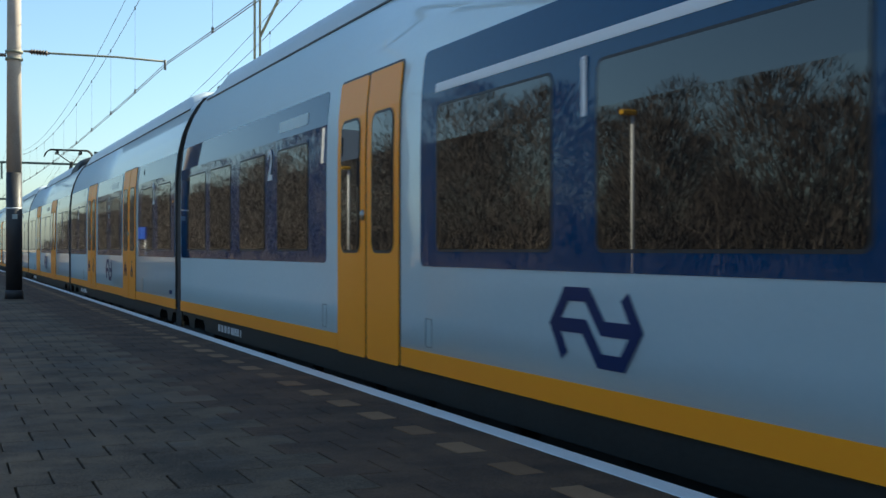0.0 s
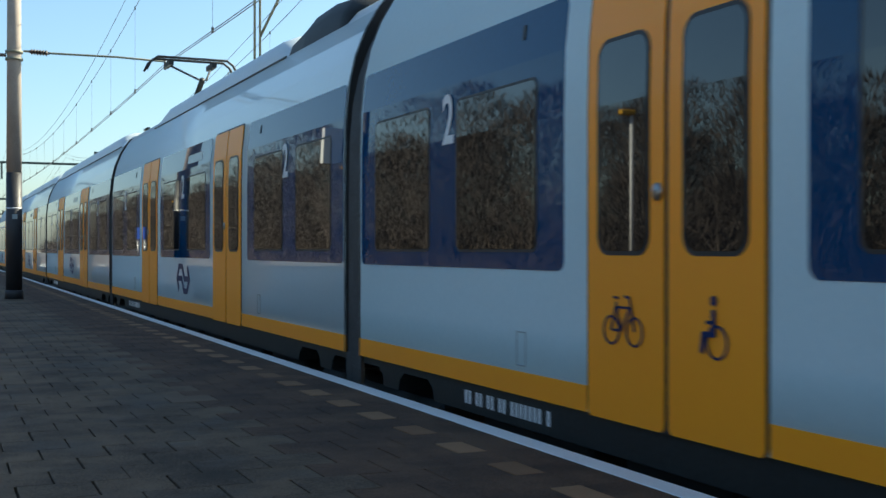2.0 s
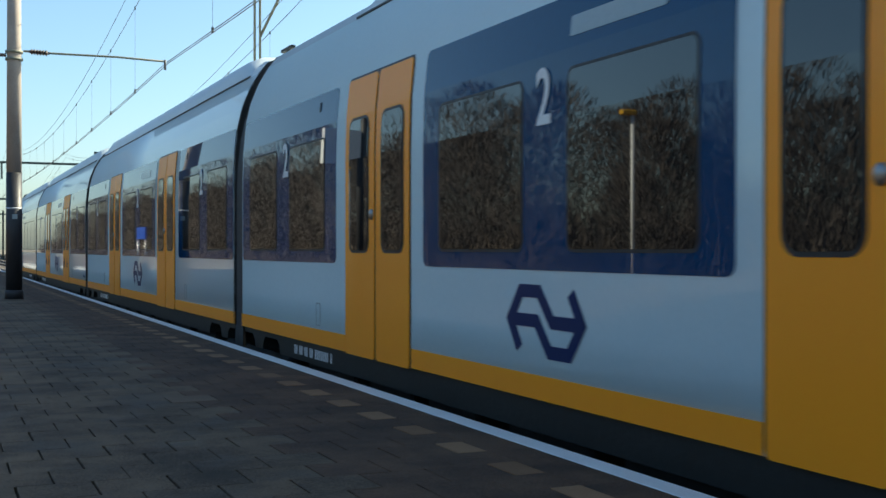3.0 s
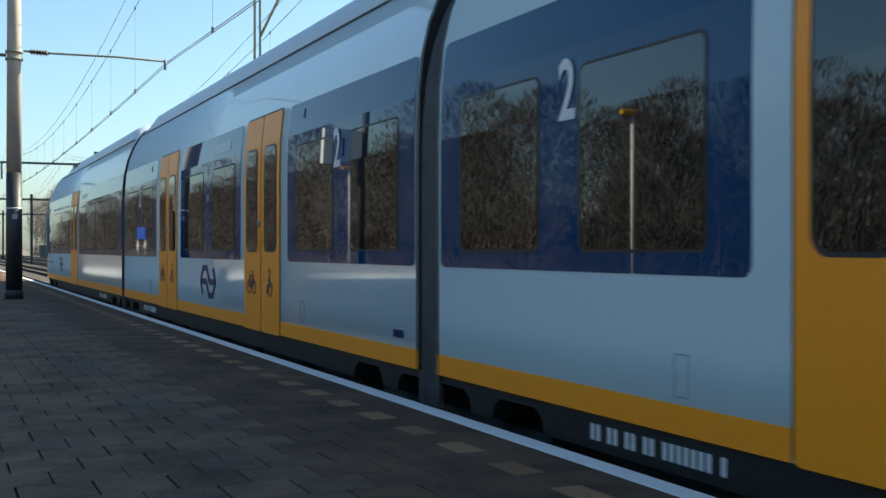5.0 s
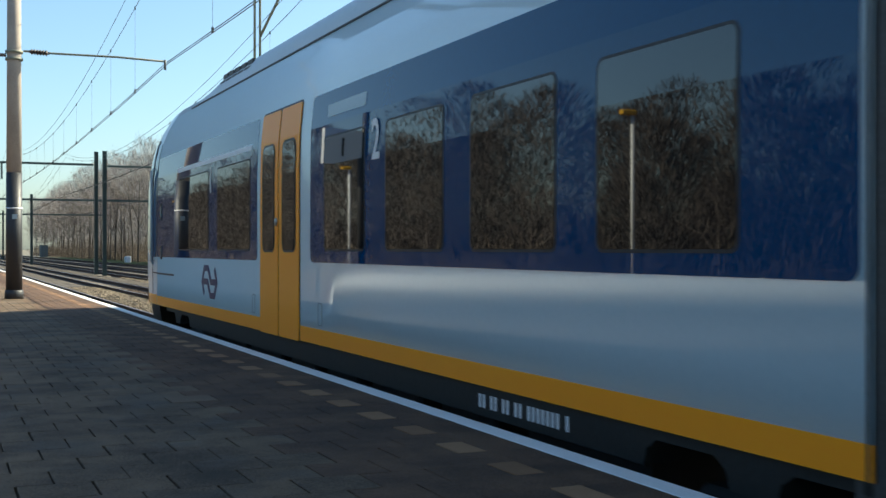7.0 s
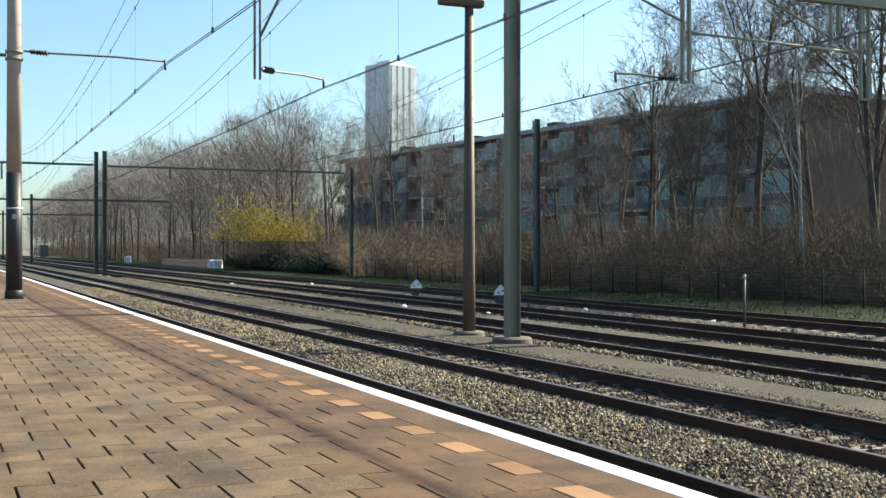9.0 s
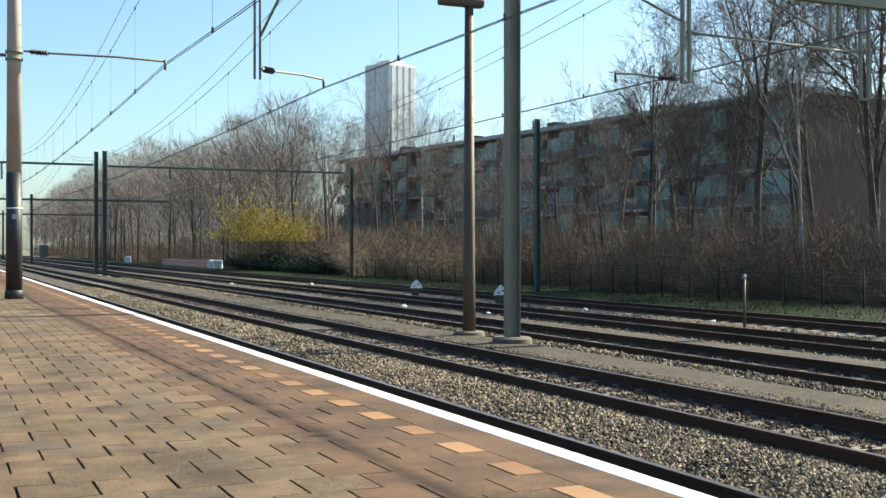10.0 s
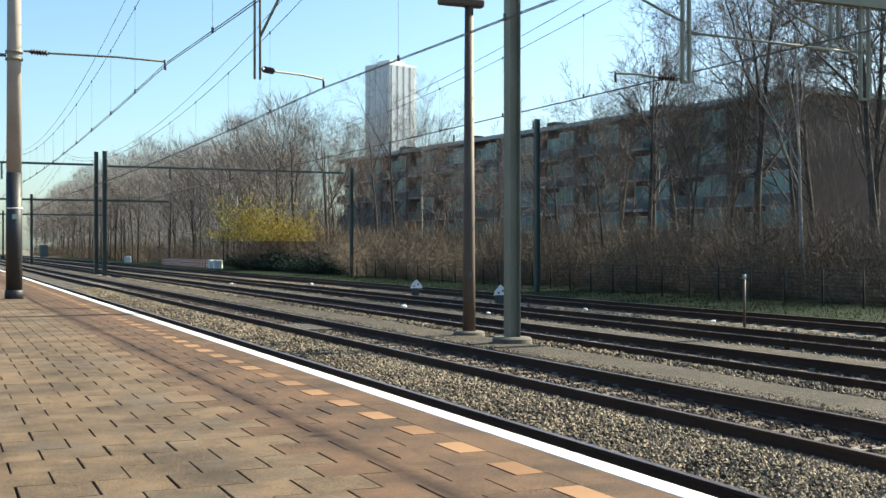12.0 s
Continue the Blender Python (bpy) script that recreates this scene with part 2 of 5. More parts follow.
def build_platform():
    plat = tagged(new("platform"), "brown tiled station platform with a white edge line", "platform", kind="structure")
    bm = bmesh.new()
    add_box(bm, -6.5, 3.2, -150, 220, -1.2, -0.028)
    part("platform_bed", bm, M_JOINT, plat)
    bm = bmesh.new()
    add_box(bm, 3.09, 3.235, -150, 220, -0.12, 0.0, 0.006)
    part("edge_stone", bm, M_EDGE, plat, "worn white painted platform edge")
    box_part("platform_wall", 3.1, 3.2, -150, 220, -1.2, -0.121, M_WALL, plat)
    return plat


def tile_mesh(name, w, d, mat):
    x, y, b, h = w / 2, d / 2, 0.003, 0.028
    vs = [(sx * x, sy * y, -h) for sx, sy in ((-1, -1), (1, -1), (1, 1), (-1, 1))]
    vs += [(sx * x, sy * y, -b) for sx, sy in ((-1, -1), (1, -1), (1, 1), (-1, 1))]
    vs += [(sx * (x - b), sy * y, 0) for sx, sy in ((-1, -1), (1, -1), (1, 1), (-1, 1))]
    fs = [(8, 9, 10, 11)]
    for o in (0, 4):
        fs += [(o + k, o + (k + 1) % 4, o + 4 + (k + 1) % 4, o + 4 + k) for k in range(4)]
    me = bpy.data.meshes.new(name)
    me.from_pydata(vs, [], fs)
    me.materials.append(mat)
    return me


def build_tiles(plat):
    rng = random.Random(4)
    TX, TY, Y0T = 0.352, 0.335, 4.975
    gaps = (0.003, 0.006, 0.010, 0.013)
    reds = [tile_mesh("tile", TX - g, TY + 0.0002, M_TILE_RED) for g in gaps]
    beiges = [tile_mesh("tile", TX - g, TY + 0.0002, M_TILE) for g in gaps]
    full, half, rim = tile_mesh("tile", TX - 0.009, TY + 0.0002, M_TILE), tile_mesh("tile", 0.165, TY - 0.004, M_DASH), tile_mesh("tile", 0.276, TY + 0.0002, M_TILE)
    wide_dash = tile_mesh("tile", TX - 0.009, TY - 0.002, M_DASH_OLD)
    near, far_v, far_f, far_m = 0, [], [], []
    base_v = [tuple(v.co) for v in full.vertices]
    base_f = [tuple(p.vertices) for p in full.polygons]
    rim_v = [tuple(v.co) for v in rim.vertices]
    for k in range(-12, 400):
        y = Y0T + (k + 0.5) * TY
        even = k % 2 == 0
        if even and k < 150:
            ob = new("tile", half)
            ob.parent, ob.location = plat, (2.722, y, rng.uniform(0.001, 0.003))
        right = 2.637 if even else 2.809
        cols = [(right - (c + 0.5) * TX, base_v) for c in range(26)] + [(2.945, rim_v)]
        for x, vv in cols:
            dz, tilt = rng.uniform(-0.0005, 0.0005), rng.uniform(-0.001, 0.001)
            in_view = x / max(y, 0.1) > 0.02 and y > 3.4
            yy = y + 0.03 * max(0.0, 2.4 - x)
            if abs(x - 1.757) < 0.17 and k == 10:
                ob = new("tile", wide_dash)
                ob.parent, ob.location = plat, (x, yy, 0.002)
                continue
            if in_view and y < 9.3 and x < 2.82 and near < 300:
                ob = new("tile", rng.choice(reds if x > 1.85 else beiges))
                ob.parent, ob.location, ob.rotation_euler = plat, (x, yy, dz), (tilt, tilt * 0.7, rng.uniform(-0.004, 0.004))
                near += 1
            elif y < 60:
                o = len(far_v)
                far_v += [(vx + x, vy + yy, vz + dz + vx * tilt) for vx, vy, vz in vv]
                far_f += [tuple(i + o for i in f) for f in base_f]
                far_m += [1 if x > 1.85 else 0] * len(base_f)
    tagged(link("tiles", far_v, far_f, [M_TILES, M_TILES_RED], plat, slots=far_m), kind="stuff")
    # beyond the laid tiles the surface goes on as one sheet
    for a, b in ((Y0T + 54.8, 220), (-150, Y0T - 12 * TY + 0.3)):
        box_part("paving", -6.4, 3.08, a, b, -0.03, -0.004, M_TILES, plat)


def rail_profile():
    return [(-0.075, 0), (-0.075, 0.012), (-0.012, 0.035), (-0.010, 0.125), (-0.035, 0.14), (-0.036, 0.172), (0.036, 0.172), (0.035, 0.14), (0.010, 0.125), (0.012, 0.035), (0.075, 0.012), (0.075, 0)]


def build_track(x, number):
    track = tagged(new("track_%d" % number), "rusty rails on concrete sleepers in ballast", "railway track", kind="structure")
    for s in (-0.7525, 0.7525):
        prof = rail_profile()
        vs = [(x + s + px, y, RAIL_Z - 0.172 + pz) for y in (-160, 420) for px, pz in prof]
        n = len(prof)
        fs = [(k, (k + 1) % n, n + (k + 1) % n, n + k) for k in range(n)]
        ob = link("rail", vs, fs, [M_RAIL, M_HEAD], track, slots=[1 if k == 5 else 0 for k in range(n)])
    bm = bmesh.new()
    add_box(bm, -1.26, 1.26, -0.13, 0.13, -0.16, 0.0, 0.02)
    for s in (-0.7525, 0.7525):
        for e in (-0.12, 0.12):
            add_box(bm, s + e - 0.03, s + e + 0.03, -0.05, 0.05, 0.0, 0.035)
    first = part("sleeper", bm, M_SLEEPER, track)
    me = first.data
    first.location = (x, 1.0, RAIL_Z - 0.176)
    if number == 1:
        return
    for k in range(1, 130):
        ob = new("sleeper", me)
        ob.parent, ob.location = track, (x, 1.0 + 0.6 * k, RAIL_Z - 0.176)


def stones(name, label, count, x0, x1, y0, y1, size, mat, z, seed, crown=0.0):
    """Loose crushed stones, thinning out with distance."""
    r = np.random.RandomState(seed)
    u = r.rand(count)
    y = y0 * (y1 / y0) ** u
    x = x0 + (x1 - x0) * r.rand(count)
    zz = z + crown * np.sin(np.pi * (x - x0) / (x1 - x0)) + r.uniform(-0.012, 0.02, count)
    s = size * r.uniform(0.55, 1.25, count) * (1 + 0.012 * np.clip(y - 8, 0, 60))
    base = np.array([(1, 0, 0), (0, 1, 0), (-1, 0, 0), (0, -1, 0), (0, 0, 0.8), (0, 0, -0.8)], float)
    v = base[None] * s[:, None, None] * r.uniform(0.6, 1.25, (count, 6, 1)) + r.uniform(-0.2, 0.2, (count, 6, 3)) * s[:, None, None]
    a = r.uniform(0, 6.28, count)
    c, sn = np.cos(a)[:, None], np.sin(a)[:, None]
    v = np.stack([v[..., 0] * c - v[..., 1] * sn + x[:, None], v[..., 0] * sn + v[..., 1] * c + y[:, None], v[..., 2] + zz[:, None]], -1).reshape(-1, 3)
    tri = np.array([(0, 1, 4), (1, 2, 4), (2, 3, 4), (3, 0, 4), (1, 0, 5), (2, 1, 5), (3, 2, 5), (0, 3, 5)])
    f = (tri[None] + 6 * np.arange(count)[:, None, None]).reshape(-1, 3)
    return tagged(link(name, v.tolist(), f.tolist(), mat), label, "gravel", kind="stuff")


# ---- train ----
SIDE = -1.42
CAR = 15.72
PROFILE = ((0.0, 0.0), (1.95, 0.0), (2.35, 0.010), (2.69, 0.045), (2.95, 0.105), (3.2, 0.205), (3.42, 0.335))
ROOF = ((3.44, 0.35), (3.56, 0.45), (3.62, 0.62), (3.66, 0.95), (3.67, 1.42))
TRAIN_BOTTOM = 0.163


def lean(z):
    """How far the side stands inwards at the height z."""
    for (z0, a), (z1, b) in zip(PROFILE, PROFILE[1:]):
        if z <= z1:
            return a + (b - a) * max(0.0, (z - z0)) / (z1 - z0)
    return PROFILE[-1][1]


def panel(bm, y0, y1, z0, z1, out, r=0.0, thick=0.02):
    """A plate with rounded corners that follows the carriage side, standing proud by out."""
    zs = set([z0, z1])
    for k in range(1, 6):
        if r:
            zs |= {z0 + r * (1 - math.cos(k * math.pi / 10)), z1 - r * (1 - math.cos(k * math.pi / 10))}
    zs |= {z for z in (1.95, 2.15, 2.35, 2.5, 2.69, 2.8) if z0 < z < z1}
    zs = sorted(zs)
    left, right, left_in, right_in = [], [], [], []
    for z in zs:
        d = 0.0
        if r and z - z0 < r:
            d = r - math.sqrt(max(0.0, r * r - (r - z + z0) ** 2))
        if r and z1 - z < r:
            d = max(d, r - math.sqrt(max(0.0, r * r - (r - z1 + z) ** 2)))
        x = SIDE + lean(z) - out
        left.append(bm.verts.new((x, y0 + d, z)))
        right.append(bm.verts.new((x, y1 - d, z)))
        left_in.append(bm.verts.new((x + thick, y0 + d, z)))
        right_in.append(bm.verts.new((x + thick, y1 - d, z)))
    for k in range(len(zs) - 1):
        bm.faces.new((left[k], left[k + 1], right[k + 1], right[k]))
        bm.faces.new((left_in[k], left_in[k + 1], left[k + 1], left[k]))
        bm.faces.new((right[k], right[k + 1], right_in[k + 1], right_in[k]))
    bm.faces.new((left[-1], left_in[-1], right_in[-1], right[-1]))
    bm.faces.new((left[0], right[0], right_in[0], left_in[0]))


def plate(name, y0, y1, z0, z1, out, mat, parent, r=0.0, label="", thick=0.02):
    bm = bmesh.new()
    panel(bm, y0, y1, z0, z1, out, r, thick)
    return part(name, bm, mat, parent, label)


def section():
    """The outline of a carriage, from the near sill over the roof to the far sill."""
    half = [(SIDE + lean(z), z) for z in (TRAIN_BOTTOM, 0.6, 1.2, 1.95, 2.35, 2.69, 2.82, 2.95, 3.08, 3.2, 3.31, 3.42)] + [(SIDE + a, z) for z, a in ROOF]
    return half + [(-x, z) for x, z in half[-2::-1]]


def loft(name, y0, y1, parent, frames=(False, False)):
    for y, on in ((y0, frames[0]), (y1 - 0.05, frames[1])):
        if on:
            sec = section()
            n = len(sec)
            vs = [(x * k, yy, 1.7 + (z - 1.7) * k) for k, yy in ((1.003, y + 0.014), (1.003, y + 0.036), (0.93, y + 0.014)) for x, z in sec]
            link("end_frame", vs, [(a + k, a + k + 1, b + k + 1, b + k) for a, b in ((0, n), (0, 2 * n)) for k in range(n - 1)] + [(a + k, a + k + 1, b + k + 1, b + k) for a, b in ((n, 2 * n),) for k in range(n - 1)], M_RUBBER, parent, "black end frame of the carriage")
    sec = section()
    n = len(sec)
    vs = [(x, y, z) for y in (y0, y1) for x, z in sec]
    fs = [(k, k + 1, n + k + 1, n + k) for k in range(n - 1)]
    fs += [(n - 1, 0, n, 2 * n - 1), tuple(range(n)), tuple(range(2 * n - 1, n - 1, -1))]
    ob = link(name, vs, fs, [M_BODY, M_ROOF, M_RUBBER], parent, slots=[1 if 11 <= k < n - 12 else 0 for k in range(n - 1)] + [2, 2, 2])
    for p in ob.data.polygons[: n - 1]:
        p.use_smooth = True
    return ob


def text_mesh(name, body, size, y, z, out, mat, parent):
    cu = bpy.data.curves.new("lettering", "FONT")
    cu.body, cu.size, cu.align_x, cu.extrude = body, size, "CENTER", 0.001
    cu.offset = size * 0.016
    tmp = new("lettering", cu)
    bpy.context.view_layer.update()
    me = bpy.data.meshes.new_from_object(tmp.evaluated_get(bpy.context.evaluated_depsgraph_get()))
    bpy.data.objects.remove(tmp)
    me.materials.clear()
    me.materials.append(mat)
    x = SIDE + lean(z + size * 0.35) - out
    me.transform(Matrix(((0, 0, -1, x), (-0.8, 0, 0, y), (0, 1, 0, z), (0, 0, 0, 1))))
    ob = new(name, me)
    ob.parent = parent
    return ob


def ribbon(bm, pts, w, x):
    """A flat band of width w along pts (y, z) at the depth x."""
    pts = [Vector(p) for p in pts]
    ends = []
    for i, p in enumerate(pts):
        a = (p - pts[i - 1]).normalized() if i else None
        b = (pts[i + 1] - p).normalized() if i < len(pts) - 1 else None
        d = ((a or b) + (b or a)).normalized()
        nrm = Vector((-d.y, d.x))
        ref = a or b
        k = w / 2 / max(0.4, abs(nrm.dot(Vector((-ref.y, ref.x)))))
        ends.append((p + nrm * k, p - nrm * k))
    vs = [[bm.verts.new((xx, q.x, q.y)) for q in e for xx in (x, x + 0.004)] for e in ends]
    for a, b in zip(vs, vs[1:]):
        bm.faces.new((a[0], a[2], b[2], b[0]))
        bm.faces.new((a[0], b[0], b[1], a[1]))
        bm.faces.new((a[2], a[3], b[3], b[2]))


def logo(y, z, parent, s=1.0):
    """Two interlocked bent bands in navy."""
    bm = bmesh.new()
    x = SIDE - 0.006
    h = 0.19 * s
    bend = [(0.33, -h), (0.46, 0.0), (0.31, h), (0.07, h), (-0.10, 0.0), (-0.43, 0.0)]
    ribbon(bm, [(y + a * s, z + b) for a, b in bend], 0.085 * s, x)
    ribbon(bm, [(y - a * s, z - b) for a, b in bend], 0.085 * s, x - 0.0015)
    return part("emblem", bm, M_NAVY, parent, "navy angular emblem of two interlocked bands")


def ring(bm, y, z, r, w, x, n=20):
    ribbon(bm, [(y + r * math.cos(2 * math.pi * k / n), z + r * math.sin(2 * math.pi * k / n)) for k in range(n + 1)], w, x)


def bicycle_mark(y, z, parent):
    bm = bmesh.new()
    x = SIDE - 0.022
    for s in (-0.125, 0.125):
        ring(bm, y + s * 0.92, z - 0.066, 0.078, 0.012, x)
    for pts in (((0.125, -0.07), (0.07, 0.09), (0.02, -0.07), (0.125, -0.07)), ((0.07, 0.07), (-0.08, 0.07), (0.02, -0.07)), ((-0.125, -0.07), (-0.075, 0.13), (-0.02, 0.14)), ((0.04, 0.13), (0.10, 0.13))):
        ribbon(bm, [(y + a * 0.92, z + b * 0.92) for a, b in pts], 0.013, x - 0.001)
    return part("bicycle_mark", bm, M_NAVY, parent, "navy bicycle pictogram")


def wheelchair_mark(y, z, parent):
    bm = bmesh.new()
    x = SIDE - 0.022
    ring(bm, y - 0.035, z - 0.07, 0.080, 0.013, x)
    ribbon(bm, [(y - 0.01, z + 0.09), (y - 0.01, z - 0.03), (y + 0.07, z - 0.035), (y + 0.085, z - 0.13)], 0.030, x - 0.001)
    ribbon(bm, [(y - 0.005, z + 0.03), (y + 0.05, z + 0.025)], 0.018, x - 0.001)
    ring(bm, y - 0.01, z + 0.135, 0.013, 0.026, x, 10)
    return part("wheelchair_mark", bm, M_NAVY, parent, "navy wheelchair pictogram")


def door(y0, y1, car, marks=False):
    """Two yellow leaves with rounded glass, rubber between them."""
    plate("door_seal", y0 - 0.025, y1 + 0.025, TRAIN_BOTTOM - 0.012, 2.715, 0.003, M_RUBBER, car, 0.06, "thin black rubber door seal")
    mid = (y0 + y1) / 2
    for a, b, inner in ((y0, mid - 0.022, 1), (mid + 0.022, y1, -1)):
        leaf = plate("door_leaf", a, b, TRAIN_BOTTOM - 0.01, 2.69, 0.012, M_YELLOW, car, 0.04, "yellow door leaf with a tall rounded window")
        c = (a + b) / 2 - 0.01 * inner
        plate("glass_seal", c - 0.262, c + 0.262, 1.09, 2.325, 0.016, M_RUBBER, leaf, 0.11)
        plate("door_glass", c - 0.24, c + 0.24, 1.115, 2.30, 0.020, M_GLASS, leaf, 0.095)
        if marks:
            (wheelchair_mark if inner == 1 else bicycle_mark)((a + b) / 2, 0.735, leaf)
    bm = bmesh.new()
    bmesh.ops.create_uvsphere(bm, u_segments=12, v_segments=8, radius=0.042)
    bmesh.ops.transform(bm, matrix=Matrix.Translation((SIDE - 0.018, mid + 0.07, 1.43)) @ Matrix.Diagonal((0.5, 1, 1.2, 1)), verts=bm.verts)
    part("door_button", bm, M_STEEL, car, "round steel door button", True)


def window_band(y0, y1, car, panes, square_left=False, square_right=False, top=2.685):
    band = plate("window_band", y0, y1, 0.99, top, 0.004, M_BLUE, car, 0.07, "glossy dark blue window band")
    for a, b in panes:
        plate("window_rim", a - 0.02, b + 0.02, 1.105, 2.235, 0.0065, M_RUBBER, band, 0.07)
        plate("window_pane", a, b, 1.125, 2.215, 0.009, M_GLASS, band, 0.055)
    return band


def number_bars(y, car):
    """The painted vehicle number, as plain bars."""
    bm = bmesh.new()
    at = y
    for n in (2, 2, 2, 2, 7, 1):
        for k in range(n):
            add_box(bm, SIDE + 0.032, SIDE + 0.036, at - 0.036, at, 0.0, 0.095)
            at -= 0.063
        at -= 0.055
    tagged(part("number_mark", bm, M_WHITE, car, "row of small white painted bars"), kind="stuff")


def hatch(y, car):
    bm = bmesh.new()
    ribbon(bm, [(y - 0.06, 0.36), (y + 0.06, 0.36), (y + 0.06, 0.58), (y - 0.06, 0.58), (y - 0.06, 0.36)], 0.008, SIDE - 0.005)
    part("hatch", bm, M_GREY, car, "small outlined hatch")


def underside(y0, y1, car, bogies):
    bm = bmesh.new()
    # the sill is cut out over the wheels and over the coupling between the cars
    cuts = sorted((c + a, c + b) for c in (0.0, CAR) for a, b in ((-1.8, -1.05), (-0.72, 0.72), (1.05, 1.8)))
    line = [(y0, -0.06)]
    for a, b in cuts:
        a, b = max(a, y0), min(b, y1)
        if b - a < 0.05:
            continue
        if a > y0:
            line += [(a, -0.06), (a + 0.04, 0.04), (a + 0.13, 0.095)]
        else:
            line = [(y0, 0.095)]
        if b < y1:
            line += [(b - 0.13, 0.095), (b - 0.04, 0.04), (b, -0.06)]
        else:
            line += [(y1, 0.095)]
    if line[-1][0] < y1:
        line.append((y1, -0.06))
    line += [(y1, TRAIN_BOTTOM - 0.002), (y0, TRAIN_BOTTOM - 0.002)]
    ends = [[bm.verts.new((x, y, z)) for y, z in line] for x in (SIDE + 0.035, -SIDE - 0.035)]
    bm.faces.new(ends[0][::-1])
    bm.faces.new(ends[1])
    for k in range(len(line)):
        j = (k + 1) % len(line)
        bm.faces.new((ends[0][k], ends[0][j], ends[1][j], ends[1][k]))
    bmesh.ops.recalc_face_normals(bm, faces=bm.faces)
    part("sill", bm, M_UNDER, car, "dark green-black sill beam")
    rng = random.Random(int(y1 * 10))
    y = y0 + 1.9
    while y < y1 - 2.6:
        w = rng.uniform(0.9, 1.7)
        box_part("equipment_box", SIDE + 0.2, -SIDE - 0.2, y, y + w, -0.46 + rng.uniform(0, 0.12), -0.06, M_UNDER, car, bevel=0.03)
        y += w + rng.uniform(0.15, 0.5)
    for b in bogies:
        bm = bmesh.new()
        add_box(bm, -1.22, 1.22, b - 1.55, b + 1.55, -0.34, -0.12, 0.04)
        for s in (-1, 1):
            for e in (-1.0, 1.0):
                add_box(bm, s * 1.05 - 0.12, s * 1.05 + 0.12, b + e - 0.2, b + e + 0.2, -0.5, -0.14, 0.03)
        frame_ob = part("bogie", bm, M_UNDER, car, "black bogie frame")
        for e in (-1.0, 1.0):
            for s in (-0.7525, 0.7525):
                bm = bmesh.new()
                bmesh.ops.create_cone(bm, cap_ends=True, segments=28, radius1=0.405, radius2=0.40, depth=0.12)
                bmesh.ops.transform(bm, matrix=Matrix.Translation((s, b + e, RAIL_Z + 0.405)) @ Matrix.Rotation(math.pi / 2, 4, "Y"), verts=bm.verts)
                part("wheel", bm, M_UNDER, frame_ob)


def fairing(y0, y1, car, slope0=0.7, slope1=0.7):
    """A raised roof cover with sloping ends and a dark joint along its foot."""
    bm = bmesh.new()
    sec = [(SIDE + 0.36, 3.45), (SIDE + 0.40, 3.60), (SIDE + 0.50, 3.74), (SIDE + 0.72, 3.83), (0, 3.86)]
    sec += [(-x, z) for x, z in sec[-2::-1]]
    rows = []
    for y, k in ((y0, 0.0), (y0 + slope0 * 0.3, 0.55), (y0 + slope0, 1.0), (y1 - slope1, 1.0), (y1 - slope1 * 0.3, 0.55), (y1, 0.0)):
        rows.append([bm.verts.new((x, y, 3.45 + (z - 3.45) * k)) for x, z in sec])
    for a, b in zip(rows, rows[1:]):
        for i in range(len(sec) - 1):
            bm.faces.new((a[i], a[i + 1], b[i + 1], b[i]))
    part("roof_fairing", bm, M_ROOF, car, "grey raised roof cover", True)
    tube_part("roof_joint", [(SIDE + 0.335, y0, 3.435), (SIDE + 0.335, y1, 3.435)], 0.014, M_RUBBER, car, sides=5)


def gangway(y, car):
    """Ribbed black bellows between two carriages."""
    sec = section()
    vs, fs = [], []
    rows = 9
    for i in range(rows):
        k = 0.955 if i % 2 else 0.992
        yy = y - 0.20 + 0.4 * i / (rows - 1)
        vs += [(x * k, yy, -0.1 + (z - 0.16) * (1.0 if i % 2 else 1.035)) for x, z in sec]
    n = len(sec)
    for i in range(rows - 1):
        fs += [(i * n + k, i * n + k + 1, (i + 1) * n + k + 1, (i + 1) * n + k) for k in range(n - 1)]
    link("bellows", vs, fs, M_BELLOWS, car, "ribbed black gangway bellows")


